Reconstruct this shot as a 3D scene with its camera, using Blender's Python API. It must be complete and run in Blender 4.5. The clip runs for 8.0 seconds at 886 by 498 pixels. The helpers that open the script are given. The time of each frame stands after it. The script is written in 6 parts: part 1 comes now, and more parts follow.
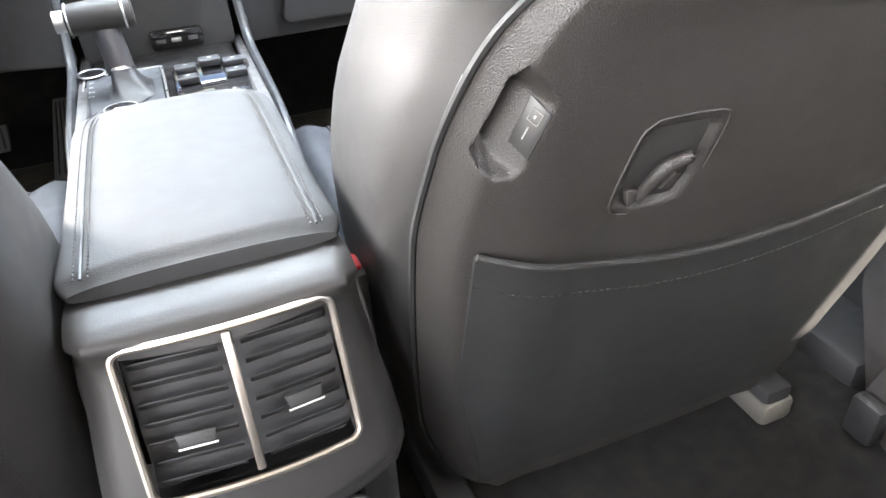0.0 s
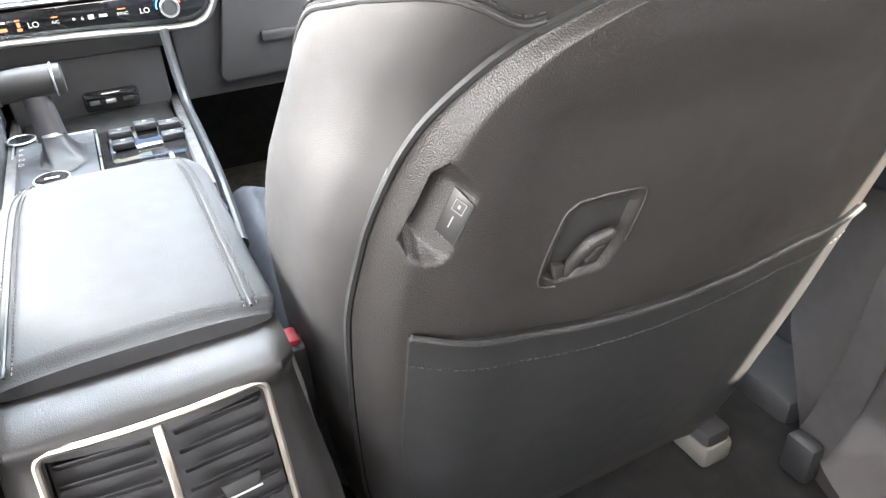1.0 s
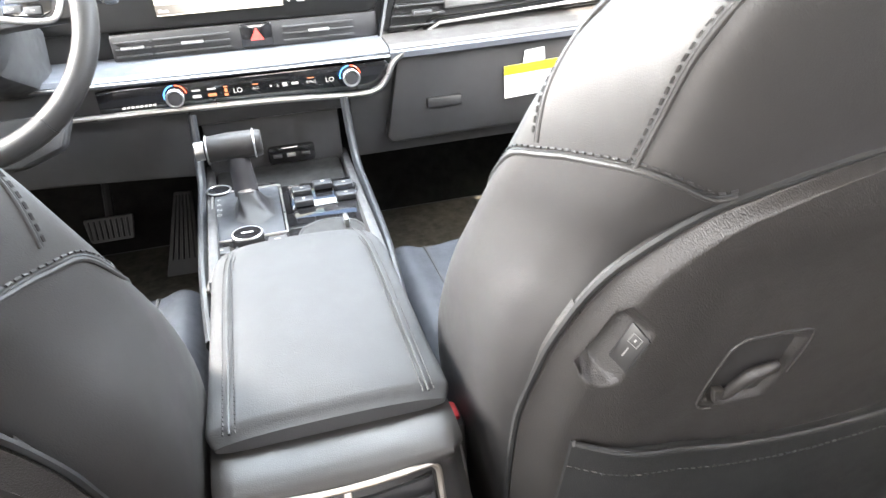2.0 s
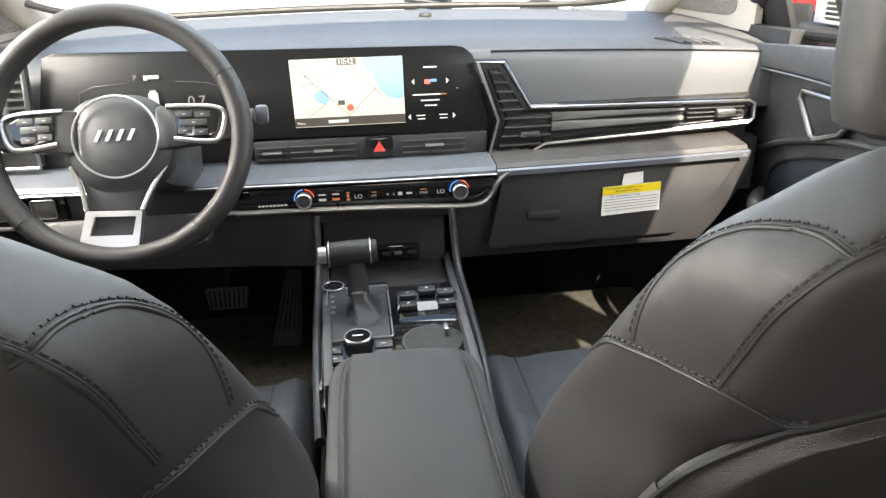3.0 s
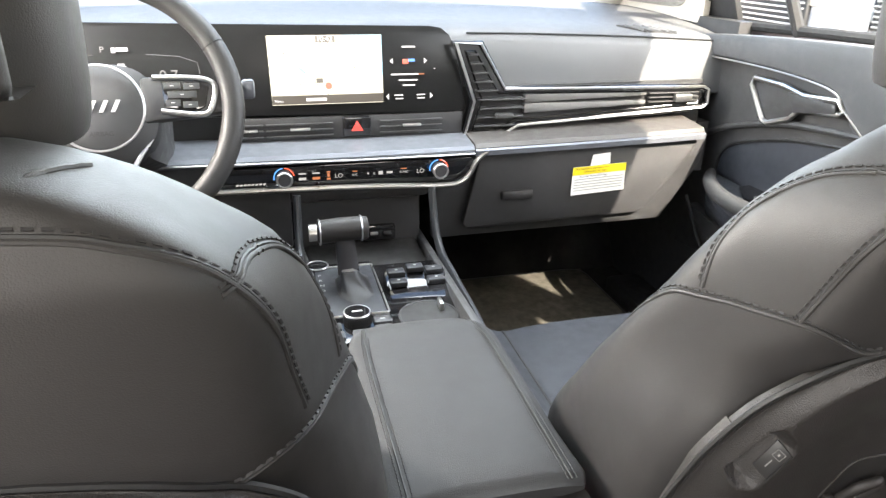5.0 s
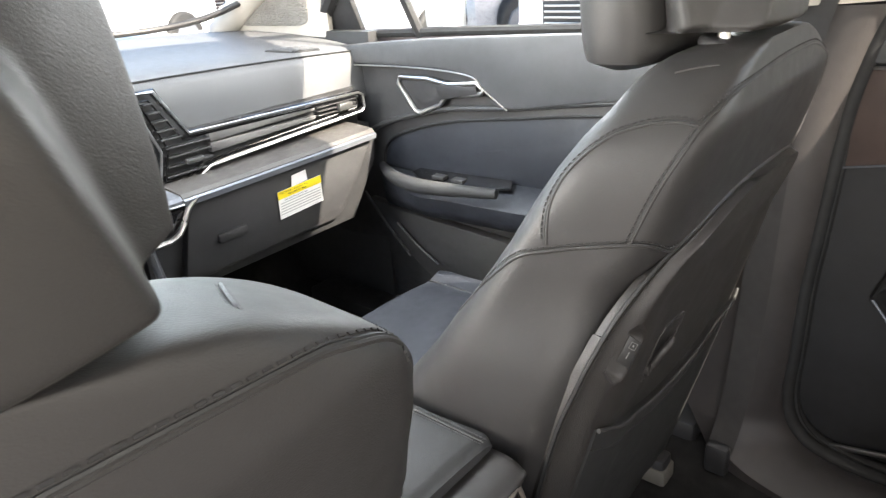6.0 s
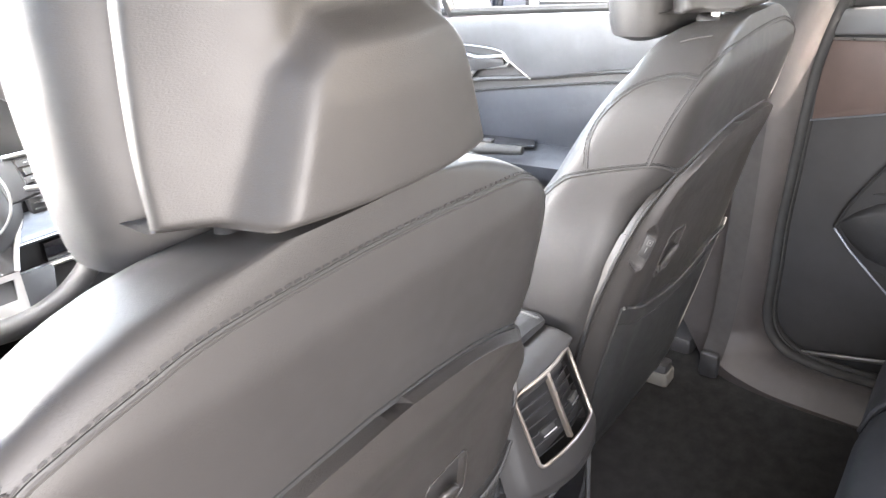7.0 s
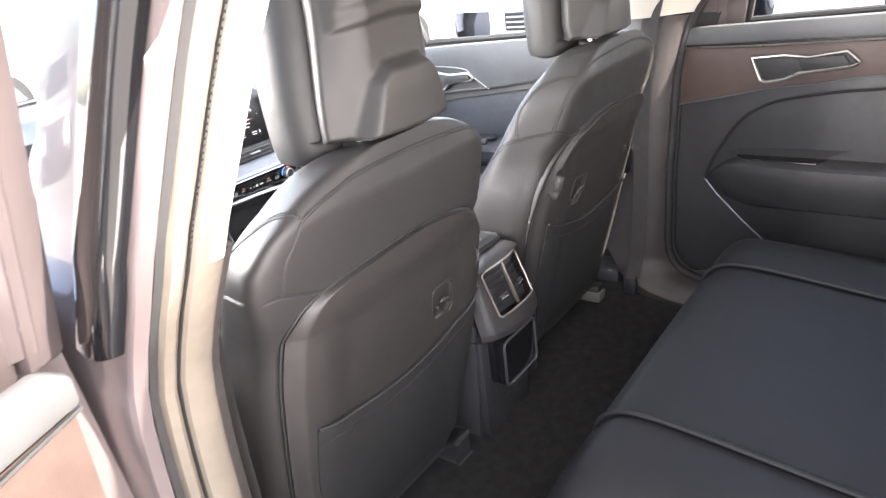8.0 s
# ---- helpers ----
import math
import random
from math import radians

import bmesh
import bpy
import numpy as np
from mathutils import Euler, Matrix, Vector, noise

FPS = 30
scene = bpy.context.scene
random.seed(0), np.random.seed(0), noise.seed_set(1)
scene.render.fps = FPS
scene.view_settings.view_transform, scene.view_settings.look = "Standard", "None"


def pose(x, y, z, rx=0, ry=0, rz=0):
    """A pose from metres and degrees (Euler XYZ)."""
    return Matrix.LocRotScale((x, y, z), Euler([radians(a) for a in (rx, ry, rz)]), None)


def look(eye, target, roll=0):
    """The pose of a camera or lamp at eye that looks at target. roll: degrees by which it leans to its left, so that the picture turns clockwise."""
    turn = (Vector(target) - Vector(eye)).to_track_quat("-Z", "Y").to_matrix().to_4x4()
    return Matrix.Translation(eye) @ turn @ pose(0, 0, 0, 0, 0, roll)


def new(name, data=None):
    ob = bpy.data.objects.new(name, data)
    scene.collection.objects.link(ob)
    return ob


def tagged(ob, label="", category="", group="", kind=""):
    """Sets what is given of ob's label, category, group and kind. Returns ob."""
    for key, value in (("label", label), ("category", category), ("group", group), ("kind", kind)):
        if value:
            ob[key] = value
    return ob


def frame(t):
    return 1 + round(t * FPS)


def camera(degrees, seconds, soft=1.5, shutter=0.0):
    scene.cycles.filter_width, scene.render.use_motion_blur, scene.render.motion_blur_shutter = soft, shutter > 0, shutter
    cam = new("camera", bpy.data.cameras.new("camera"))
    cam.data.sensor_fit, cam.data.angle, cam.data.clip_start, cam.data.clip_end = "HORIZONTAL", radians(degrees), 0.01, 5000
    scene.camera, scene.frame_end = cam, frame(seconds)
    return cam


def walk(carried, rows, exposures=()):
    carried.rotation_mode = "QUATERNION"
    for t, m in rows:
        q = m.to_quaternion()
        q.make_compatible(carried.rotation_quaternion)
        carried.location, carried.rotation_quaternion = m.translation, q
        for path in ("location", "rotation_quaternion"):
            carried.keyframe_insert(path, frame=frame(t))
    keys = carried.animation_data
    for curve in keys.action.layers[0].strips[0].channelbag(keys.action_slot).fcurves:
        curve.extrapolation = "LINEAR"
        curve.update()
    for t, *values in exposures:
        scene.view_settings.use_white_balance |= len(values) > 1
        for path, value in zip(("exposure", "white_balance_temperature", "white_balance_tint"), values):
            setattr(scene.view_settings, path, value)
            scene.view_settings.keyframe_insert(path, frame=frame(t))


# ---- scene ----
cam = camera(65.7, 8.0, soft=1.3, shutter=0.15)
PATH = [
    (0, (0.012, -0.032, 0.617), (0.597, 1.516, -0.507), -3.1),
    (0.5, (0.03, -0.026, 0.634), (0.756, 1.494, -0.444), -2.8),
    (1, (0.027, -0.029, 0.643), (0.764, 1.508, -0.404), -2.5),
    (1.5, (0.011, -0.03, 0.668), (0.639, 1.57, -0.354), -2.8),
    (2, (-0.01, -0.031, 0.713), (0.424, 1.668, -0.247), -3.1),
    (2.2, (-0.017, -0.037, 0.736), (0.354, 1.7, -0.185), -2.5),
    (3.3, (-0.037, -0.062, 0.828), (0.161, 1.766, 0.04), -1.2),
    (3.5, (-0.038, -0.062, 0.829), (0.153, 1.764, 0.036), -1.1),
    (4, (-0.038, -0.064, 0.83), (0.172, 1.759, 0.036), -0.4),
    (4.2, (-0.042, -0.065, 0.828), (0.171, 1.76, 0.038), -0.0),
    (5.3, (-0.203, -0.052, 0.789), (0.513, 1.62, -0.042), 0.8),
    (5.5, (-0.23, -0.041, 0.792), (0.692, 1.526, -0.04), -0.1),
    (6, (-0.342, 0.02, 0.819), (1.049, 1.216, 0.023), -4.0),
    (6.5, (-0.463, -0.02, 0.855), (0.998, 1.072, 0.034), -5.2),
    (7, (-0.584, -0.056, 0.855), (0.802, 1.108, 0.004), -4.5),
    (7.5, (-0.737, -0.138, 0.882), (0.698, 0.992, 0.067), -9.6),
    (8, (-1.007, -0.382, 0.94), (0.421, 0.767, 0.138), -7.7),
]
EXPOSURES = [(0.0, 4.15, 6600, 11), (1.0, 4.25, 6600, 11), (2.2, 3.8, 6700, 11), (3.3, 1.75, 7000, 10), (3.6, 1.8, 7000, 10), (4.0, 2.15, 6900, 11),
             (5.5, 2.85, 6900, 11), (6.0, 2.6, 6850, 11), (6.5, 3.12, 6800, 14), (7.0, 3.88, 6600, 14), (7.5, 3.65, 6600, 14), (8.0, 3.12, 6600, 16)]
walk(cam, [(t, look(eye, target, roll)) for t, eye, target, roll in PATH], EXPOSURES)
SKY, SUN, SCREEN = 0.15, 4.2, 0.30
WATTS = (2.2, 1.9, 3.4, 1.7, 0.9)
OPEN, HINGE = 65, (0.74, 0.2164)

# ---- world, sun ----
world = bpy.data.worlds.new("sky")
scene.world = world
world.use_nodes = True
wn = world.node_tree.nodes
sky = wn.new("ShaderNodeTexSky")
sky.sky_type, sky.sun_disc = "NISHITA", False
SUN_TO = Vector((0.218, -1.27, 1.0)).normalized()
sky.sun_elevation = math.asin(SUN_TO.z)
sky.sun_rotation = math.atan2(SUN_TO.x, SUN_TO.y)
sky.dust_density, sky.air_density = 2.0, 1.0
wn["Background"].inputs["Strength"].default_value = SKY
world.node_tree.links.new(sky.outputs[0], wn["Background"].inputs["Color"])
sun = new("sun", bpy.data.lights.new("sun", "SUN"))
sun.data.energy, sun.data.angle, sun.data.color = SUN, radians(0.53), (1.0, 0.93, 0.82)
sun.matrix_world = look(SUN_TO * 20, (0, 0, 0))



def opening_light(name, at, towards, w, h, watts, colour):
    """An added area lamp that stands in for daylight through a window's opening."""
    lamp = new(name, bpy.data.lights.new(name, "AREA"))
    lamp.data.shape, lamp.data.size, lamp.data.size_y = "RECTANGLE", w, h
    lamp.data.energy, lamp.data.color = watts, colour
    lamp.matrix_world = look(at, towards)


# fill lamps added to brighten the cabin; the tailgate opening itself is unseen
opening_light("windscreen_light", (0, 1.02, 0.985), (0, 0.55, 0.3), 1.0, 0.34, WATTS[0], (0.86, 0.94, 1.0))
opening_light("tailgate_light", (0, -1.22, 0.80), (0, 0.3, 0.55), 1.1, 0.42, WATTS[1], (1.0, 0.96, 0.90))
opening_light("rear_opening_light", (-0.74, -0.26, 0.72), (0.5, 0.05, 0.42), 0.62, 0.5, WATTS[3], (1.0, 0.95, 0.9))
opening_light("driver_window_light", (-0.70, 0.92, 0.83), (0.2, 0.5, 0.45), 0.3, 0.22, WATTS[2], (1.0, 0.97, 0.92))
opening_light("passenger_window_light", (0.685, 0.62, 0.84), (0.0, 0.75, 0.25), 0.62, 0.24, WATTS[4], (0.92, 0.96, 1.0))


# ---- materials ----
def mat(name, colour, rough=0.5, metal=0.0, grain=0.0, grain_scale=600.0, kind="noise", vary=0.12, vary_scale=14.0,
        rough_vary=0.08, coat=0.0, spec=0.5, per_object=0.0):
    m = bpy.data.materials.new(name)
    m.use_nodes = True
    nt = m.node_tree
    b = nt.nodes["Principled BSDF"]
    b.inputs["Metallic"].default_value = metal
    b.inputs["Coat Weight"].default_value = coat
    b.inputs["Specular IOR Level"].default_value = spec
    tc = nt.nodes.new("ShaderNodeTexCoord")

    def tex(scale, detail=3.0):
        n = nt.nodes.new("ShaderNodeTexNoise")
        n.inputs["Scale"].default_value, n.inputs["Detail"].default_value = scale, detail
        nt.links.new(tc.outputs["Object"], n.inputs["Vector"])
        return n.outputs["Fac"]

    def ramp(src, lo, hi):
        r = nt.nodes.new("ShaderNodeMapRange")
        r.inputs["From Min"].default_value, r.inputs["From Max"].default_value = 0.3, 0.7
        r.inputs["To Min"].default_value, r.inputs["To Max"].default_value = lo, hi
        nt.links.new(src, r.inputs["Value"])
        return r.outputs[0]

    big = tex(vary_scale)
    hsv = nt.nodes.new("ShaderNodeHueSaturation")
    hsv.inputs["Color"].default_value = (*colour, 1)
    value = ramp(big, 1 - vary, 1 + vary)
    if per_object:
        info = nt.nodes.new("ShaderNodeObjectInfo")
        mr = nt.nodes.new("ShaderNodeMapRange")
        mr.inputs["To Min"].default_value, mr.inputs["To Max"].default_value = 1 - per_object, 1 + per_object
        nt.links.new(info.outputs["Random"], mr.inputs["Value"])
        mul = nt.nodes.new("ShaderNodeMath")
        mul.operation = "MULTIPLY"
        nt.links.new(value, mul.inputs[0]), nt.links.new(mr.outputs[0], mul.inputs[1])
        value = mul.outputs[0]
    nt.links.new(value, hsv.inputs["Value"])
    nt.links.new(hsv.outputs[0], b.inputs["Base Color"])
    nt.links.new(ramp(tex(vary_scale * 4.3, 5.0), max(0.02, rough - rough_vary), min(1, rough + rough_vary)), b.inputs["Roughness"])
    if grain:
        bump = nt.nodes.new("ShaderNodeBump")
        bump.inputs["Strength"].default_value = grain
        bump.inputs["Distance"].default_value = (1.1 if kind == "leather" else 0.5) / grain_scale
        if kind == "leather":
            v = nt.nodes.new("ShaderNodeTexVoronoi")
            v.feature = "F1"
            v.inputs["Randomness"].default_value = 0.9
            v.inputs["Scale"].default_value = grain_scale
            nt.links.new(tc.outputs["Object"], v.inputs["Vector"])
            nt.links.new(v.outputs["Distance"], bump.inputs["Height"])
            bump.invert = True
        else:
            nt.links.new(tex(grain_scale, 4.0), bump.inputs["Height"])
        nt.links.new(bump.outputs[0], b.inputs["Normal"])
    return m


def glow(name, colour, strength):
    m = bpy.data.materials.new(name)
    m.use_nodes = True
    b = m.node_tree.nodes["Principled BSDF"]
    b.inputs["Base Color"].default_value = (0.02, 0.02, 0.02, 1)
    b.inputs["Roughness"].default_value = 0.15
    b.inputs["Emission Color"].default_value = (*colour, 1)
    b.inputs["Emission Strength"].default_value = strength
    return m


def glass(name, tint=(0.93, 0.95, 0.94), rough=0.0):
    m = bpy.data.materials.new(name)
    m.use_nodes = True
    b = m.node_tree.nodes["Principled BSDF"]
    b.inputs["Base Color"].default_value = (*tint, 1)
    b.inputs["Roughness"].default_value = rough
    b.inputs["IOR"].default_value = 1.02
    b.inputs["Transmission Weight"].default_value = 1.0
    return m


LEATHER = mat("charcoal_leatherette", (0.0235, 0.0222, 0.0216), 0.50, grain=0.14, grain_scale=1300, kind="leather", vary=0.04, spec=0.36, rough_vary=0.03)
SHELL = mat("grained_black_plastic", (0.026, 0.0238, 0.0224), 0.43, grain=0.36, grain_scale=1050, kind="leather", vary=0.04, rough_vary=0.03)
POCKET = mat("pocket_leatherette", (0.020, 0.0198, 0.0195), 0.5, grain=0.25, grain_scale=1000, kind="leather", vary=0.04, rough_vary=0.03)
STITCH = mat("stitch_thread", (0.014, 0.013, 0.013), 0.7, grain=0.2, grain_scale=3000)
SEAM = mat("seam_fold_and_shade_black", (0.010, 0.010, 0.010), 0.6)
DARK = mat("matt_black_plastic", (0.022, 0.022, 0.0228), 0.55, grain=0.3, grain_scale=1400)
BLACK = mat("soft_black_plastic", (0.035, 0.035, 0.036), 0.5, grain=0.3, grain_scale=1100)
GLOSS = mat("gloss_black_panel", (0.008, 0.008, 0.009), 0.08, coat=0.6, rough_vary=0.03)
SCREENGLASS = mat("coated_screen_glass", (0.010, 0.010, 0.010), 0.30, spec=0.16, vary=0.0, rough_vary=0.02)
BRIDGE = mat("dark_satin_bridge", (0.016, 0.0175, 0.020), 0.48, grain=0.15, grain_scale=1500)
MATCARPET = mat("grey_floor_mat_carpet", (0.075, 0.069, 0.057), 0.95, grain=1.0, grain_scale=700, vary=0.3, vary_scale=60, spec=0.1)
LEDGE = mat("dark_grained_ledge_skin", (0.05, 0.046, 0.043), 0.5, grain=0.25, grain_scale=900, kind="leather")
DOORTOP = mat("dark_grey_door_skin", (0.058, 0.059, 0.062), 0.5, grain=0.25, grain_scale=800, kind="leather")
VENTRIM = mat("satin_bronze_vent_frame", (0.36, 0.32, 0.28), 0.4, metal=0.9, vary=0.05)
CHROME = mat("satin_chrome", (0.52, 0.515, 0.505), 0.32, metal=1.0, vary=0.04, rough_vary=0.05)
SILVER = mat("silver_grey_trim", (0.15, 0.16, 0.18), 0.42, metal=0.5, grain=0.15, grain_scale=1500, vary=0.05)
DASHTOP = mat("grey_soft_dash_skin", (0.086, 0.088, 0.091), 0.5, grain=0.2, grain_scale=800, kind="leather", vary=0.03, rough_vary=0.03)
ARM = mat("armrest_leatherette", (0.030, 0.0305, 0.0315), 0.66, grain=0.2, grain_scale=1100, kind="leather", spec=0.25, vary=0.03, rough_vary=0.03)
BLUEGREY = mat("blue_black_leatherette", (0.0175, 0.0198, 0.025), 0.5, grain=0.18, grain_scale=1100, kind="leather", spec=0.4)
CREAM = mat("pale_grey_pillar_fabric", (0.5, 0.47, 0.42), 0.8, grain=0.5, grain_scale=1800, vary=0.06)
CARPET = mat("black_carpet", (0.016, 0.0155, 0.015), 0.95, grain=1.0, grain_scale=900, vary=0.25, vary_scale=40, spec=0.1)
PAINT = mat("mauve_grey_car_paint", (0.135, 0.112, 0.112), 0.3, metal=0.25, coat=0.7, vary=0.03, rough_vary=0.015)
RUBBER = mat("black_rubber_seal", (0.015, 0.015, 0.015), 0.7)
BENCH = mat("blue_black_bench_leatherette", (0.009, 0.0095, 0.011), 0.55, grain=0.15, grain_scale=1100, kind="leather", spec=0.22, vary=0.04, rough_vary=0.02)
BROWN = mat("brown_door_trim", (0.075, 0.052, 0.045), 0.5, grain=0.35, grain_scale=900, kind="leather")
RED = mat("red_plastic", (0.32, 0.012, 0.015), 0.45)
BELT = mat("belt_webbing", (0.03, 0.028, 0.027), 0.75, grain=0.7, grain_scale=1500)
CLEAR = glass("clear_glass")


# ---- building helpers ----
def thing(name, at, label, category, group="", kind=""):
    ob = new(name)
    ob.location = at
    ob.empty_display_size = 0.05
    return tagged(ob, label, category, group, kind)


def world_at(ob):
    p = Vector((0, 0, 0))
    while ob:
        p += ob.location
        ob = ob.parent
    return p


def part(name, bm, material, parent=None, label="", smooth=True):
    """Links a bmesh, built in world places, as one mesh object under a thing or a part."""
    bmesh.ops.recalc_face_normals(bm, faces=bm.faces)
    me = bpy.data.meshes.new(name)
    if parent:
        bmesh.ops.translate(bm, verts=bm.verts, vec=-world_at(parent))
    bm.to_mesh(me)
    bm.free()
    if smooth:
        me.shade_smooth()
        me.set_sharp_from_angle(angle=radians(38))
    me.materials.append(material)
    ob = new(name, me)
    ob.parent = parent
    return tagged(ob, label) if label else ob


def solid(name, bm, material, label, category="", kind="structure", group=""):
    return tagged(part(name, bm, material), label, category, group, kind)


def loft(rings, caps=True, bm=None, loop=True):
    bm = bm or bmesh.new()
    rows = [[bm.verts.new(p) for p in ring] for ring in rings]
    n = len(rows[0])
    for a, b in zip(rows, rows[1:]):
        for i in range(n if loop else n - 1):
            j = (i + 1) % n
            bm.faces.new((a[i], a[j], b[j], b[i]))
    if caps and loop:
        bm.faces.new(rows[0][::-1]), bm.faces.new(rows[-1])
    return bm


def box(lo, hi, bevel=0.0, bm=None, segments=2):
    own = bmesh.new()
    bmesh.ops.create_cube(own, size=1.0)
    c, s = (Vector(lo) + Vector(hi)) / 2, Vector(hi) - Vector(lo)
    for v in own.verts:
        v.co = Vector((v.co.x * s.x, v.co.y * s.y, v.co.z * s.z)) + c
    if bevel:
        bmesh.ops.bevel(own, geom=own.edges[:], offset=min(bevel, min(abs(k) for k in s) * 0.45), segments=segments, affect="EDGES", profile=0.5)
    return merge(bm, own)


def merge(bm, own):
    if bm is None:
        return own
    me = bpy.data.meshes.new("tmp")
    own.to_mesh(me)
    own.free()
    bm.from_mesh(me)
    bpy.data.meshes.remove(me)
    return bm


def moved(bm, m):
    bmesh.ops.transform(bm, matrix=m, verts=bm.verts)
    return bm


def plate(points, away, thick, bevel=0.0, bm=None, segments=2):
    """A slab: a closed polygon of 3D points, given depth along away."""
    own = bmesh.new()
    d = Vector(away).normalized() * thick
    a = [own.verts.new(p) for p in points]
    b = [own.verts.new(Vector(p) + d) for p in points]
    n = len(a)
    own.faces.new(a), own.faces.new(b[::-1])
    for i in range(n):
        own.faces.new((a[i], b[i], b[(i + 1) % n], a[(i + 1) % n]))
    if bevel:
        bmesh.ops.recalc_face_normals(own, faces=own.faces)
        bmesh.ops.bevel(own, geom=own.edges[:], offset=bevel, segments=segments, affect="EDGES", profile=0.5)
    return merge(bm, own)


def curve_through(points, steps=8, closed=False):
    """Catmull-Rom through the points."""
    p = [Vector(q) for q in points]
    n = len(p)
    out = []
    for i in range(n if closed else n - 1):
        a, b, c, d = (p[(i + k) % n] if closed else p[min(max(i + k, 0), n - 1)] for k in (-1, 0, 1, 2))
        for s in range(steps):
            t = s / steps
            out.append(0.5 * (2 * b + (c - a) * t + (2 * a - 5 * b + 4 * c - d) * t * t + (3 * b - a - 3 * c + d) * t ** 3))
    return out if closed else out + [p[-1]]


def tube(points, r, sides=8, closed=False, bm=None, flat=1.0, up=None):
    pts = [Vector(q) for q in points]
    n = len(pts)
    rings = []
    ref = Vector(up) if up else None
    for i, p in enumerate(pts):
        a, b = (pts[(i - 1) % n], pts[(i + 1) % n]) if closed else (pts[max(i - 1, 0)], pts[min(i + 1, n - 1)])
        d = (b - a).normalized()
        if ref is None:
            ref = d.orthogonal()
        ref0 = (ref - d * ref.dot(d)).normalized()
        if not up:
            ref = ref0
        side = d.cross(ref0)
        rad = r(i / max(1, n - 1)) if callable(r) else r
        rings.append([p + (ref0 * math.cos(k) * flat + side * math.sin(k)) * rad for k in (2 * math.pi * j / sides for j in range(sides))])
    if closed:
        rings.append(rings[0])
        own = bmesh.new()
        rows = [[own.verts.new(q) for q in ring] for ring in rings[:-1]]
        for i in range(n):
            a, b = rows[i], rows[(i + 1) % n]
            for j in range(sides):
                own.faces.new((a[j], a[(j + 1) % sides], b[(j + 1) % sides], b[j]))
        return merge(bm, own)
    return merge(bm, loft(rings))


def stitches(points, pitch=0.0055, r=0.0007, lift=(0, 0, 0), bm=None):
    """A row of short threads along a line."""
    bm = bm or bmesh.new()
    pts = [Vector(q) + Vector(lift) for q in points]
    gone = [0.0]
    for a, b in zip(pts, pts[1:]):
        gone.append(gone[-1] + (b - a).length)

    def along(s):
        for i in range(len(pts) - 1):
            if gone[i + 1] >= s:
                return pts[i].lerp(pts[i + 1], (s - gone[i]) / max(1e-9, gone[i + 1] - gone[i]))
        return pts[-1]

    s = 0.0
    while s + pitch * 0.62 < gone[-1]:
        a, b = along(s), along(s + pitch * 0.62)
        loft([[q + o * r for o in ((Vector((1, 0, 0))), Vector((0, 1, 0)), Vector((-1, 0, 0)), Vector((0, -1, 0)))] if abs((b - a).normalized().z) > 0.6 else
              [q + o * r for o in ((Vector((0, 0, 1))), (b - a).normalized().cross(Vector((0, 0, 1))).normalized(), Vector((0, 0, -1)), -(b - a).normalized().cross(Vector((0, 0, 1))).normalized())] for q in (a, b)], bm=bm)
        s += pitch
    return bm


def table(xs, ys):
    """A smooth curve through a table of numbers."""
    xs, ys = list(xs), list(ys)
    n = len(xs)
    rise = [(ys[i + 1] - ys[i]) / (xs[i + 1] - xs[i]) for i in range(n - 1)]
    slope = [rise[0]] + [0.0 if rise[i - 1] * rise[i] <= 0 else 2 * rise[i - 1] * rise[i] / (rise[i - 1] + rise[i]) for i in range(1, n - 1)] + [rise[-1]]

    def f(x):
        if x <= xs[0]:
            return ys[0]
        if x >= xs[-1]:
            return ys[-1]
        i = max(k for k in range(n - 1) if xs[k] <= x)
        h = xs[i + 1] - xs[i]
        t = (x - xs[i]) / h
        return (2 * t ** 3 - 3 * t * t + 1) * ys[i] + (t ** 3 - 2 * t * t + t) * h * slope[i] + (3 * t * t - 2 * t ** 3) * ys[i + 1] + (t ** 3 - t * t) * h * slope[i + 1]
    return f


def sup(c, n):
    return math.copysign(abs(c) ** (2.0 / n), c)


def smooth01(t):
    t = min(1.0, max(0.0, t))
    return t * t * (3 - 2 * t)


def lettering(name, words, height, at, right, up, material, parent, out=0.0004):
    """Flat letters: at is the left end of the base line."""
    cu = bpy.data.curves.new("letters", "FONT")
    cu.body, cu.size = words, height * 1.38
    tmp = new("letters", cu)
    bpy.context.view_layer.update()
    me = bpy.data.meshes.new_from_object(tmp.evaluated_get(bpy.context.evaluated_depsgraph_get()))
    bpy.data.objects.remove(tmp)
    r, u = Vector(right).normalized(), Vector(up).normalized()
    n = r.cross(u)
    bm = bmesh.new()
    bm.from_mesh(me)
    bpy.data.meshes.remove(me)
    for v in bm.verts:
        v.co = Vector(at) + r * v.co.x + u * v.co.y + n * out
    return part(name, bm, material, parent, smooth=False)


def disc(centre, axis, r, depth, sides=32, bevel=0.0, bm=None):
    own = bmesh.new()
    bmesh.ops.create_cone(own, cap_ends=True, segments=sides, radius1=r, radius2=r, depth=depth)
    if bevel:
        rim = [e for e in own.edges if len(e.link_faces) == 2 and any(len(f.verts) > 4 for f in e.link_faces)]
        bmesh.ops.bevel(own, geom=rim, offset=bevel, segments=3, affect="EDGES", profile=0.5)
    moved(own, Matrix.Translation(centre) @ Vector(axis).to_track_quat("Z", "Y").to_matrix().to_4x4())
    return merge(bm, own)


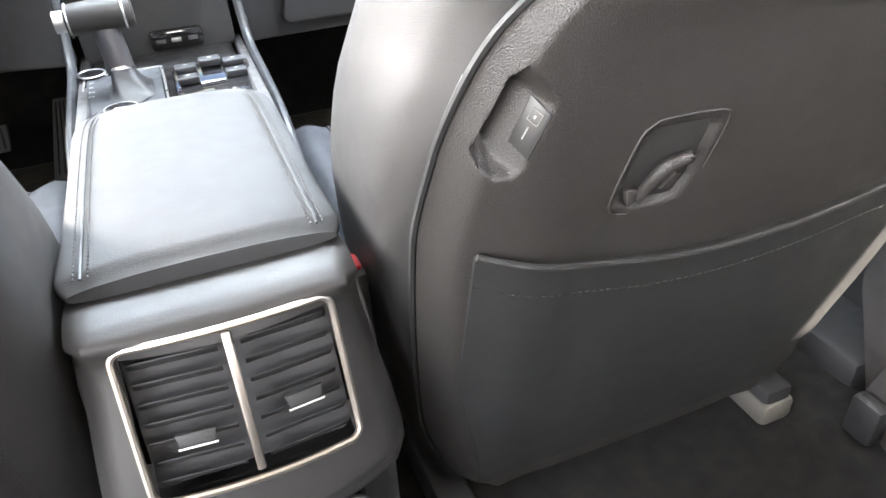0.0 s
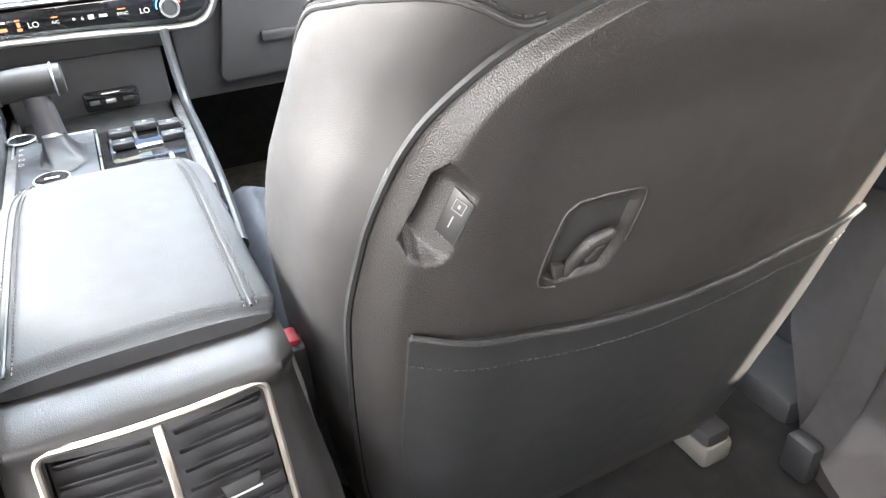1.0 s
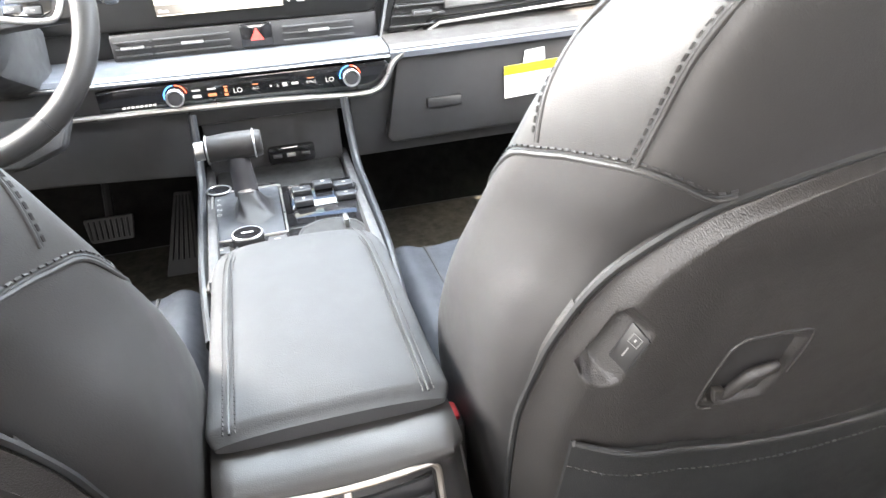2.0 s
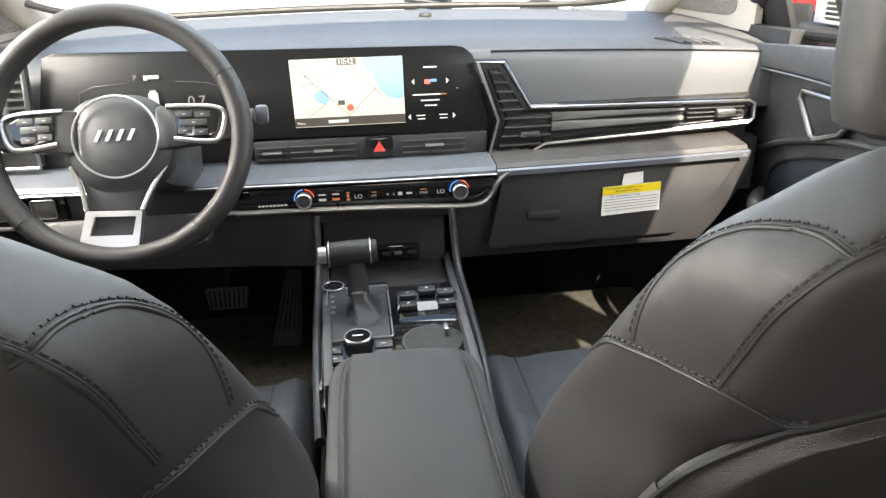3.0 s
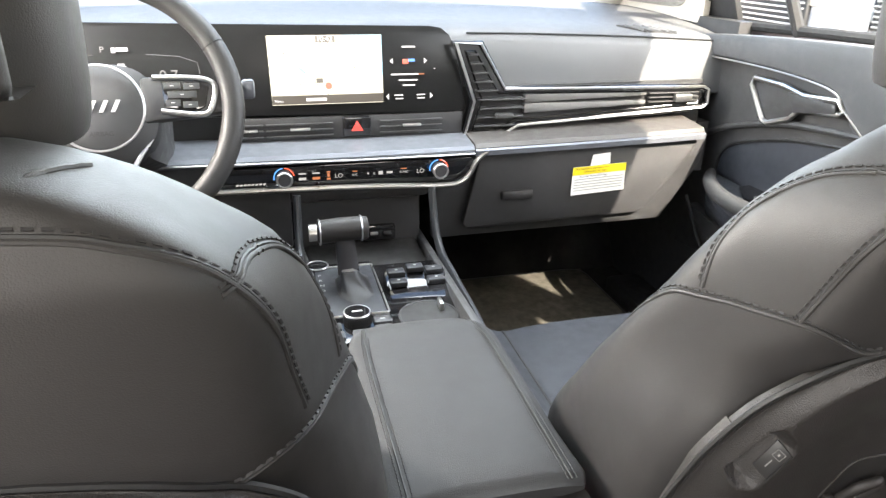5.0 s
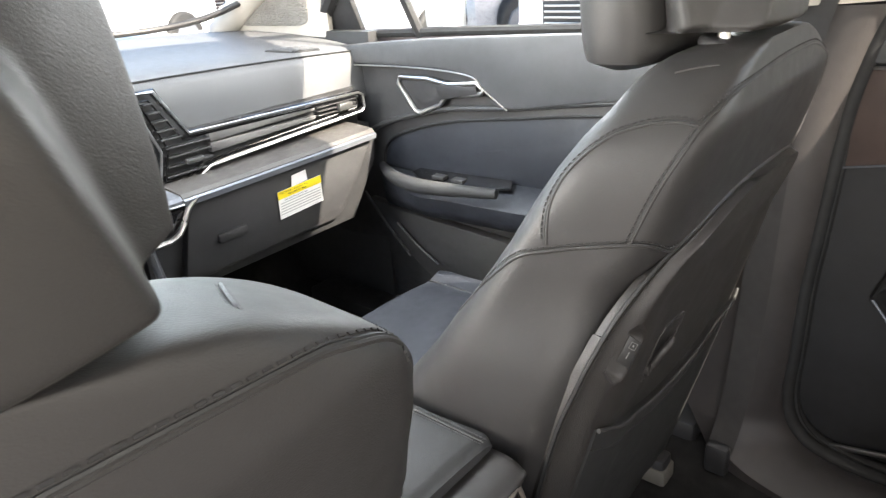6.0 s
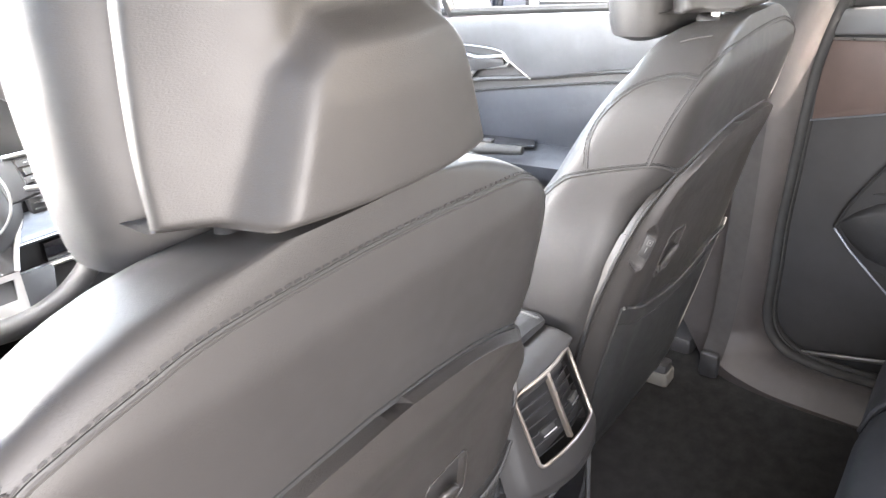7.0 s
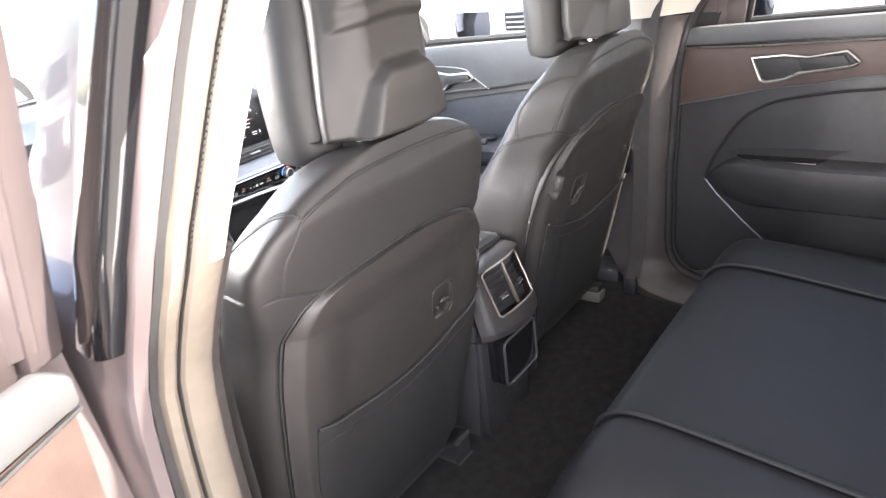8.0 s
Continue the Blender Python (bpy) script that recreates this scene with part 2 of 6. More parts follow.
def ringed(centre, axis, r, tube_r, sides=48, small=10, bm=None):
    q = Vector(axis).to_track_quat("Z", "Y").to_matrix()
    pts = [Vector(centre) + q @ Vector((math.cos(a) * r, math.sin(a) * r, 0)) for a in (2 * math.pi * k / sides for k in range(sides))]
    return tube(pts, tube_r, small, closed=True, bm=bm)

# ---- front seats ----
SEAT_Z = (0.07, 0.16, 0.30, 0.44, 0.52, 0.57, 0.63, 0.66, 0.69, 0.71, 0.725, 0.732)
SEAT_W = (0.215, 0.238, 0.25, 0.257, 0.25, 0.238, 0.219, 0.203, 0.178, 0.15, 0.115, 0.07)
SEAT_T = (0.10, 0.14, 0.16, 0.17, 0.165, 0.155, 0.135, 0.122, 0.105, 0.09, 0.065, 0.03)

seat_w, seat_t = table(SEAT_Z, SEAT_W), table(SEAT_Z, SEAT_T)
seat_in = table(SEAT_Z, (0.205, 0.228, 0.241, 0.252, 0.2445, 0.231, 0.2065, 0.1875, 0.151, 0.117, 0.078, 0.033))
seat_out = table(SEAT_Z, (0.222, 0.246, 0.260, 0.261, 0.2465, 0.2475, 0.243, 0.223, 0.191, 0.161, 0.125, 0.08))
seat_front = table((0.07, 0.30, 0.45, 0.57, 0.66, 0.732), (0.124, 0.118, 0.036, -0.004, 0.0, 0.0))
flare_in = table((0.07, 0.38, 0.46, 0.53, 0.60, 0.66, 0.70, 0.732), (0.0, 0.004, 0.022, 0.055, 0.042, 0.0153, 0.0, 0.0))
flare_out = table((0.07, 0.45, 0.52, 0.66, 0.70, 0.732), (0.0, 0.0, -0.0168, -0.055, -0.04, -0.01))


def rear_square(z):
    return 3.0 + 3.2 * smooth01((z - 0.53) / 0.06)


def seat_back_line(z):
    return 0.25 - 0.25 * (z - 0.43)


def front_seat(side, cx, dy, bx, label):
    """side +1: the passenger's, -1: its mirror image. x runs outward from the car's middle."""
    base = thing("front_seat", (side * cx, 0.45 + dy, 0.0), label, "seat", "front seats")

    def W(x, y, z):
        return Vector((side * (cx + x), y + dy, z))

    def mid(z):
        return seat_back_line(z) + seat_t(z) / 2 + max(0.0, z - 0.68) * 0.35

    def skin(deg, z, out=0.0):
        """Across, along: the outward half and the inner half differ, and the inner side flares towards the front."""
        t, a = seat_t(z), radians(deg)
        ca, sa = math.cos(a), math.sin(a)
        n = 4.6 if sa > 0 else 3.2 + 1.4 * smooth01((z - 0.50) / 0.08) if ca > 0 else rear_square(z)
        ca, sa = sup(ca, n), sup(sa, n)
        behind = (1 - sa) / 2
        w = seat_out(z) - flare_out(z) * behind if ca > 0 else seat_in(z) - flare_in(z) * behind
        x = ca * (w + out)
        y = sa * (t / 2 + (seat_front(z) if sa > 0 else 0.0) + out)
        if sa > 0:
            y -= (0.03 + seat_front(z)) * (1 - smooth01(abs(ca) / 0.8)) * min(1, t / 0.14) * smooth01(sa * 2)
        return x, y

    def at(deg, z, out=0.0):
        """A place on the backrest's skin: 0 outward side, 90 front, -90 rear, 180 inner side."""
        x, y = skin(deg, z, out)
        return W(x + bx, mid(z) + y, z)

    def skin_rear(x, z):
        """How far the skin's rear lies from the middle line at x."""
        lo, hi = -180.0, 0.0
        for _ in range(16):
            m = (lo + hi) / 2
            if skin(m, z)[0] < x - bx:
                lo = m
            else:
                hi = m
        return skin((lo + hi) / 2, z)[1]

    def rear(x, z):
        """The rear face that carries the hard shell."""
        w, t = seat_w(z), seat_t(z)
        n = 3.4 if x > 0 else 3.0
        k = max(0.0, 1 - min(1.0, abs(x) / w) ** n) ** (1 / n)
        return mid(z) - (t / 2) * k

    zs = list(np.linspace(0.07, 0.66, 26)) + list(np.linspace(0.67, 0.732, 12))
    rings = [[at(d, z) for d in np.linspace(0, 360, 73)[:-1]] for z in zs]
    part("backrest", loft(rings), LEATHER, base)

    # cushion, with raised side bolsters
    rings = []
    for y in np.linspace(0.385, 0.845, 22):
        k = smooth01((0.845 - y) / 0.05)
        ring = []
        for d in np.linspace(0, 360, 57)[:-1]:
            a = radians(d)
            x, zz = sup(math.cos(a), 3.4), sup(math.sin(a), 3.4)
            h = 0.075 * (0.35 + 0.65 * k)
            z = 0.185 + zz * h - 0.02 * (1 - k)
            if zz > 0:
                z += 0.022 * smooth01((abs(x) - 0.7) / 0.2) - 0.012 * smooth01((0.55 - y) / 0.2)
            ring.append(W(x * (0.235 - 0.012 * (1 - k)), y, z))
        rings.append(ring)
    cushion = part("seat_cushion", loft(rings), BLUEGREY, base)
    for s in (-1, 1):
        line = []
        for y in np.linspace(0.40, 0.835, 24):
            k = smooth01((0.845 - y) / 0.05)
            e = 0.172 / (0.235 - 0.012 * (1 - k))
            line.append(W(s * 0.172, y, 0.1855 + (1 - e ** 3.4) ** (1 / 3.4) * 0.075 * (0.35 + 0.65 * k) - 0.02 * (1 - k) + 0.022 * smooth01((e - 0.7) / 0.2) - 0.012 * smooth01((0.55 - y) / 0.2)))
        part("piping", tube(line, 0.0022, 6), SEAM, cushion)
    bm = box(W(-0.2, 0.36, 0.05), W(0.2, 0.79, 0.135), 0.02)
    part("seat_base", bm, DARK, base)
    for s in (-1, 1):
        part("slide_rail", box(W(s * 0.19 - 0.018, 0.33, 0.001), W(s * 0.19 + 0.018, 0.84, 0.05), 0.006), DARK, base)
    cap = box(W(0.168, 0.325, 0.001), W(0.212, 0.40, 0.034), 0.008)
    part("rail_end_cover", cap, mat("grey_rail_cover", (0.10, 0.094, 0.082), 0.6), base, "grey plastic cover on the rail's end")

    # seams of the backrest: curves laid on its skin, x outward from the seat's middle
    def on_skin(x, y, z, out=0.0):
        def gap(d):
            p = skin(d, z)
            return (p[0] - x) ** 2 + (mid(z) + p[1] - y) ** 2
        best = min(range(-180, 180, 10), key=gap)
        step = 5.0
        while step > 0.05:
            best = min((best - step, best, best + step), key=gap)
            step *= 0.6
        p = skin(best, z, out)
        return W(p[0] + bx, mid(z) + p[1], z)

    def seam(points, pipe, beside, low=0.0):
        way = curve_through([(x, y, z + low) for x, y, z in points], 10)

        def lay(off, out):
            line = []
            for i, p in enumerate(way):
                along = (way[min(i + 1, len(way) - 1)] - way[max(i - 1, 0)]).normalized()
                outward = Vector((p.x, (p.y - mid(p.z)) * 2.0, 0.02)).normalized()
                q = p + along.cross(outward).normalized() * off
                line.append(on_skin(q.x, q.y, min(q.z, 0.7315), out))
            return line
        part("piping", tube(lay(0, -0.0004), pipe, 8), LEATHER, base)
        part("seam", tube(lay(beside * 0.42, -0.0002), 0.0011, 6), SEAM, base)
        part("stitching", stitches(lay(beside, 0.0003), 0.0058, 0.0009), STITCH, base)

    low = 0.0 if side > 0 else -0.010
    # over the crest, down both shoulders
    seam([(-0.187, 0.2445, 0.583), (-0.182, 0.226, 0.628), (-0.1745, 0.215, 0.653), (-0.158, 0.203, 0.679), (-0.130, 0.196, 0.6945), (-0.095, 0.192, 0.703), (0.0, 0.190, 0.7085),
          (0.075, 0.191, 0.709), (0.125, 0.191, 0.7065), (0.155, 0.191, 0.7005), (0.189, 0.191, 0.6915), (0.212, 0.192, 0.682), (0.226, 0.194, 0.662), (0.240, 0.200, 0.64), (0.246, 0.212, 0.602)], 0.0016, -0.0042)
    # arched shoulder panels
    seam([(-0.158, 0.203, 0.680), (-0.159, 0.226, 0.682), (-0.167, 0.255, 0.676), (-0.178, 0.277, 0.665), (-0.192, 0.301, 0.640), (-0.203, 0.312, 0.612), (-0.2105, 0.312, 0.577)], 0.0014, 0.0042, low)
    seam([(0.212, 0.192, 0.683), (0.219, 0.201, 0.692), (0.224, 0.230, 0.686), (0.232, 0.249, 0.675), (0.240, 0.285, 0.645), (0.246, 0.305, 0.61), (0.247, 0.308, 0.592)], 0.0014, -0.0042)
    # lower edge of the shoulders, running down the front bolster
    seam([(-0.147, 0.221, 0.571), (-0.158, 0.2245, 0.570), (-0.175, 0.230, 0.579), (-0.185, 0.243, 0.582), (-0.196, 0.272, 0.578), (-0.2095, 0.308, 0.571), (-0.2175, 0.338, 0.561), (-0.214, 0.365, 0.530), (-0.205, 0.40, 0.48)], 0.0018, 0.0042, low * 1.6)
    seam([(0.19, 0.205, 0.580), (0.225, 0.208, 0.592), (0.248, 0.225, 0.600), (0.258, 0.265, 0.596), (0.255, 0.30, 0.590), (0.24, 0.335, 0.575)], 0.0018, -0.0042)
    # short seams over the top, beside the head restraint
    def on_top(x, y, out):
        z = 0.7315
        while z > 0.68:
            t = seat_t(z)
            w = seat_out(z) if x > 0 else seat_in(z)
            if (abs(x) / w) ** 3 + (abs(y - mid(z)) / (t / 2)) ** 3 < 1:
                break
            z -= 0.0004
        return W(x + bx, y, z + out)

    for pts in (((-0.090, 0.190), (-0.094, 0.197), (-0.097, 0.210), (-0.104, 0.228), (-0.112, 0.245)), ((0.118, 0.190), (0.128, 0.198), (0.134, 0.210), (0.141, 0.226), (0.147, 0.244))):
        way = curve_through([(x, y, 0) for x, y in pts], 8)
        part("piping", tube([on_top(p.x, p.y, 0.0) for p in way], 0.0016, 8), LEATHER, base)
        part("seam", tube([on_top(p.x + 0.0024, p.y, -0.0002) for p in way], 0.0007, 6), SEAM, base)

    # hard back shell, set 8 mm proud, arched at its top
    SZ = (0.06, 0.10, 0.2, 0.39, 0.457, 0.49, 0.522, 0.55, 0.573, 0.588, 0.594)
    SW = (0.165, 0.195, 0.222, 0.231, 0.223, 0.214, 0.200, 0.174, 0.135, 0.075, 0.012)
    shell_in = table(SZ, SW)
    shell_out = table((0.06, 0.10, 0.2, 0.343, 0.4475, 0.533, 0.563, 0.577, 0.586, 0.591, 0.594), (0.165, 0.195, 0.214, 0.224, 0.227, 0.220, 0.206, 0.185, 0.142, 0.07, 0.012))

    def shell_w(z, x=-1):
        return shell_out(z) if x > 0 else shell_in(z)

    def shell_y(x, z, out=0.0):
        u = min(1.0, abs(x) / shell_w(z, x))
        rim = smooth01((1 - u) / 0.10)
        y = rear(x, z)
        if z > 0.52 or x > 0:
            y = min(y, mid(z) + skin_rear(x, z))
        return y - 0.004 - 0.010 * rim + 0.010 * smooth01((0.185 - abs(x)) / 0.07) * smooth01((0.565 - z) / 0.06) - out

    rows_z = list(np.linspace(0.06, 0.395, 22)) + list(np.linspace(0.3965, 0.52, 84)) + list(np.linspace(0.525, 0.594, 24))
    # scooped pull on the inner edge with a steep upper wall and sloping floor, and the bag hook's slanted recess
    SCOOP = ((0.1355, 0.464), (0.140, 0.4515), (0.147, 0.4455), (0.158, 0.445), (0.1635, 0.451), (0.1755, 0.486), (0.172, 0.495), (0.158, 0.5115), (0.150, 0.505))
    HOOKED = ((-0.033, -0.024), (-0.02, -0.033), (0.016, -0.033), (0.024, -0.016), (0.029, 0.022), (0.022, 0.030), (-0.013, 0.0315), (-0.021, 0.029), (-0.027, 0.019))

    def depth_in(poly, x, z):
        best = 9.0
        for (ax, az), (bx, bz) in zip(poly, poly[1:] + poly[:1]):
            best = min(best, ((bx - ax) * (z - az) - (bz - az) * (x - ax)) / math.hypot(bx - ax, bz - az))
        return best

    SLOPES = (2.0, 1.2, 1.0, 1.0, 0.9, 1.6, 2.6, 3.6, 3.6)

    def scooped(x, z):
        d = 0.024
        for k, ((ax, az), (bx_, bz)) in enumerate(zip(SCOOP, SCOOP[1:] + SCOOP[:1])):
            d = min(d, SLOPES[k] * (((bx_ - ax) * (z - az) - (bz - az) * (x - ax)) / math.hypot(bx_ - ax, bz - az)))
        return 0.0 if d <= 0 else d * smooth01(0.1 + d / 0.008)

    def sunk(x, z):
        X = x + 0.347
        return scooped(X, z) + 0.0055 * smooth01(depth_in(HOOKED, x - HX, z - HZ) / 0.009)

    bm = bmesh.new()
    grid = []
    us = np.concatenate([np.linspace(-1, -0.12, 120), np.linspace(-0.10, 1, 90)])
    HX, HZ = -0.088, 0.432      # bag hook recess
    for z in rows_z:
        row = []
        for u in us:
            x = shell_w(z, u) * math.copysign(1 - (1 - abs(u)) ** 1.35, u)
            y = shell_y(x, z)
            row.append(bm.verts.new(W(x, y + sunk(x, z), z)))
        grid.append(row)
    for a, b in zip(grid, grid[1:]):
        for i in range(len(us) - 1):
            bm.faces.new((a[i], a[i + 1], b[i + 1], b[i]))
    edge_loop = [e for e in bm.edges if e.is_boundary]
    out = bmesh.ops.extrude_edge_only(bm, edges=edge_loop)
    for v in (g for g in out["geom"] if isinstance(g, bmesh.types.BMVert)):
        tuck = 0.003 if side * v.co.x - cx < 0 else -0.006
        v.co += Vector((side * tuck, 0.016, -0.004 if v.co.z > 0.5 else 0.0))
    rim = [W(-(shell_w(z) + 0.0015), shell_y(-shell_w(z), z) + 0.004, z) for z in rows_z] + [W(shell_out(z) + 0.0015, shell_y(shell_out(z), z) + 0.004, z) for z in rows_z[::-1]]
    part("shell_gap", tube(rim[::2], 0.0024, 6), SEAM, base)
    shell = part("back_shell", bm, SHELL, base, "grained black hard back panel")

    # device socket plate on the scoop's outer slope
    def lay_on(X, z, out):
        x = X - 0.347
        return W(x, shell_y(x, z) + sunk(x, z) - out, z)
    sock = [lay_on(X, z, 0.0016) for X, z in ((0.1560, 0.4665), (0.1625, 0.4585), (0.1710, 0.4835), (0.1645, 0.4925))]
    away = (sock[1] - sock[0]).cross(sock[3] - sock[0]).normalized()
    away = away if away.y < 0 else -away
    socket = part("socket_plate", plate(sock, -away, 0.006, 0.0008), mat("grey_socket_plate", (0.025, 0.0245, 0.024), 0.42), base, "small grey charging socket with printed marks")
    e1, e2 = sock[1] - sock[0], sock[3] - sock[0]
    def on(a, b):
        return sock[0] + e1 * a + e2 * b + away * 0.0006
    part("print", tube([on(0.30, 0.62), on(0.75, 0.64), on(0.78, 0.88), on(0.33, 0.86)], 0.00035, 5, closed=True), FAINT, socket)
    part("print", plate([on(0.49, 0.72), on(0.58, 0.72), on(0.59, 0.79), on(0.50, 0.79)], away, 0.0003), FAINT, socket)
    part("slot", plate([on(0.44, 0.26), on(0.49, 0.26), on(0.51, 0.52), on(0.46, 0.52)], away, 0.0003), FAINT, socket)
    part("socket_edge", tube([sock[1], sock[2]], 0.0007, 5), SEAM, socket)

    # bag hook in its slanted recess
    def hk(a, b, out=0.0):
        return W(HX + a, shell_y(HX + a, HZ + b) + sunk(HX + a, HZ + b) - out, HZ + b)
    def edge(a, b):
        return W(HX + a, shell_y(HX + a, HZ + b) - 0.0006, HZ + b)
    rim_pts = curve_through([edge(a, b) for a, b in ((-0.020, -0.034), (-0.034, -0.025), (-0.0275, 0.020), (-0.021, 0.030), (-0.013, 0.0325), (0.022, 0.031), (0.030, 0.022), (0.0255, -0.010))], 4)
    hook = part("bag_hook", tube(rim_pts, 0.0008, 6), SHELL, base, "slanted black bag hook frame")
    arch = curve_through([hk(-0.014, -0.026, 0.003), hk(-0.0125, -0.016, 0.0065), hk(-0.010, -0.006, 0.009), hk(-0.006, 0.001, 0.0105), hk(0.0, 0.0035, 0.011), hk(0.007, 0.0045, 0.0105), hk(0.0095, 0.002, 0.009)], 6)
    part("hook_arm", tube(arch, lambda t: 0.0034 + 0.001 * math.sin(math.pi * t), 12, flat=0.8), SHELL, hook)
    toe = [hk(-0.001, -0.021, 0.006), hk(0.006, -0.0195, 0.0065), hk(0.012, -0.010, 0.006), hk(0.006, -0.009, 0.007)]
    part("hook_toe", plate(toe, (0, 1, 0.2), 0.006, 0.0014), SHELL, hook)
    lug = [hk(-0.024, -0.016, 0.005), hk(-0.0225, -0.027, 0.005), hk(-0.015, -0.0255, 0.006), hk(-0.0165, -0.016, 0.006)]
    part("hook_toe", plate(lug, (0, 1, 0.2), 0.005, 0.0012), SHELL, hook)

    # map pocket
    def lip(u):
        return 0.346 + 0.041 * u * u - 0.006 * u if u < 0 else 0.346 + 0.026 * u * u
    us = np.linspace(-1, 1, 45)
    bm = bmesh.new()
    rows = []
    for k in range(15):
        row = []
        for u in us:
            zt = lip(u)
            z = 0.088 + (zt - 0.088) * k / 14
            x = (0.205 if u < 0 else 0.192) * u * (0.86 + 0.14 * smooth01((z - 0.088) / 0.2))
            sag = 0.004 * smooth01((1 - abs(u)) / 0.3) * smooth01((z - 0.08) / 0.12)
            row.append(bm.verts.new(W(x, shell_y(x, z, 0.003 + sag), z)))
        rows.append(row)
    for a, b in zip(rows, rows[1:]):
        for i in range(len(us) - 1):
            bm.faces.new((a[i], a[i + 1], b[i + 1], b[i]))
    out = bmesh.ops.extrude_edge_only(bm, edges=[e for e in bm.edges if e.is_boundary])
    for v in (g for g in out["geom"] if isinstance(g, bmesh.types.BMVert)):
        v.co += Vector((0, 0.008, 0))
    pocket = part("map_pocket", bm, POCKET, base, "black leatherette seat-back pocket")

    def lip_at(u, drop, out):
        z = lip(u) - drop
        x = (0.205 if u < 0 else 0.192) * u * (0.86 + 0.14 * smooth01((z - 0.088) / 0.2))
        return W(x, shell_y(x, z, 0.003 + 0.004 * smooth01((1 - abs(u)) / 0.3) + out), z)
    part("pocket_edge", tube([lip_at(u, -0.001, 0.0015) for u in us], 0.0024, 8), POCKET, pocket)
    part("stitching", stitches([lip_at(u, 0.026, 0.0006) for u in us], 0.006, 0.0006), STITCH, pocket)

    # head restraint: front cushion, moulded rear cover with a central bulge, two posts with their guides
    hx, hy, wide, wrap = (0.018, 0.0, 0.0, 0.052) if side > 0 else (-0.006, -0.015, 0.008, 0.044)

    def H(x, y, z):
        return W(x + hx, y + hy, z)
    rings = []
    for z in np.linspace(0.704, 0.958, 36):
        h = (z - 0.704) / 0.254
        cap = max(0.0, 1 - abs(2 * h - 1) ** 6) ** (1 / 6)
        w = (0.107 + wide - 0.014 * smooth01((h - 0.3) / 0.6)) * (0.82 + 0.18 * cap)
        t = (0.050 + wide) * (0.4 + 0.6 * cap)
        yc = 0.318 + 0.015 * h
        rings.append([H(sup(math.cos(a), 3.2) * w, yc + sup(math.sin(a), 2.6) * t, z) for a in (radians(d) for d in np.linspace(0, 360, 65)[:-1])])
    rest = part("head_restraint", loft(rings), LEATHER, base)
    rings = []
    for z in list(np.linspace(0.739, 0.744, 6)) + list(np.linspace(0.7455, 0.95, 120)):
        h = (z - 0.739) / 0.211
        edge = 0.010 * (1 - smooth01((z - 0.739) / 0.005)) + 0.02 * smooth01((z - 0.938) / 0.012)
        wc = 0.100 + wide - 0.016 * smooth01((z - 0.755) / 0.15) - edge * 0.4
        half = 0.078 - 0.36 * (z - 0.74)
        ring = []
        for u in np.linspace(-1, 1, 141):
            x = u * wc
            ax = abs(x)
            wing = max(0.0, ax - 0.050) / (wc - 0.050)
            y = 0.206 + wrap * wing ** 1.25 + 0.004 * h
            band = smooth01((0.772 - z) / 0.03) * 0.55
            y += band * (min(y, 0.212 + 0.75 * max(0.0, ax - 0.055)) - y)
            face = 0.184 + 2.2 * ax * ax + 0.10 * max(0.0, z - 0.79)
            bulge = smooth01((half + 0.006 - ax - 0.010 * smooth01((z - 0.800) / 0.02)) / 0.013) * smooth01((0.828 - z) / 0.016)
            y += bulge * (min(y, face) - y)
            arch_z = 0.872 - 1.6 * ax * ax
            y -= 0.007 * smooth01((z - arch_z) / 0.008) * smooth01((0.92 - abs(u)) / 0.08)
            y -= 0.004 * smooth01((z - arch_z - 0.022) / 0.008) * smooth01((0.92 - abs(u)) / 0.08)
            ring.append(H(x, y + edge, z))
        ring += [H(wc * k, 0.300 + 0.012 * h, z) for k in (0.99, 0.4, -0.4, -0.99)]
        rings.append(ring)
    bm = loft(rings)
    inside = [v for v in bm.verts if not any(len(f.verts) > 4 for f in v.link_faces)]
    for _ in range(7):
        bmesh.ops.smooth_vert(bm, verts=inside, factor=0.5, use_axis_x=True, use_axis_y=True, use_axis_z=True)
    part("rear_cover", bm, LEATHER, rest, "moulded rear cover with a raised lower middle")
    for s in (-1, 1):
        foot = Vector(W(s * 0.052 + hx, 0.232, 0.715))
        part("post", tube([foot, foot + Vector((0, 0.002, 0.034))], 0.006, 14), CHROME, rest)
        part("post_guide", disc(foot + Vector((0, 0, 0.010)), (0, -0.2, 1), 0.023, 0.012, 28, 0.005), BLACK, base)

    # belt buckle beside the cushion
    at_b = W(-0.252, 0.395, 0.165 if side > 0 else 0.20)
    bk = part("belt_buckle", box(at_b + Vector((-0.012, -0.016, 0)), at_b + Vector((0.012, 0.016, 0.15)), 0.005), DARK, base)
    part("buckle_button", box(at_b + Vector((-0.009, -0.009, 0.146)), at_b + Vector((0.009, 0.011, 0.154)), 0.003), RED, bk, "red release button")
    return base


FAINT = mat("faint_print", (0.26, 0.26, 0.25), 0.5)
PRINT = mat("pale_print", (0.42, 0.42, 0.40), 0.5)
front_seat(1, 0.347, 0.0, 0.0, "charcoal leatherette front passenger seat with stitched shoulders and back pocket")
front_seat(-1, 0.352, -0.015, -0.017, "charcoal leatherette driver's seat with stitched shoulders and back pocket")

# ---- centre console ----
console = thing("center_console", (0, 0.6, 0), "black centre console with grey padded armrest and rear air vents", "console")


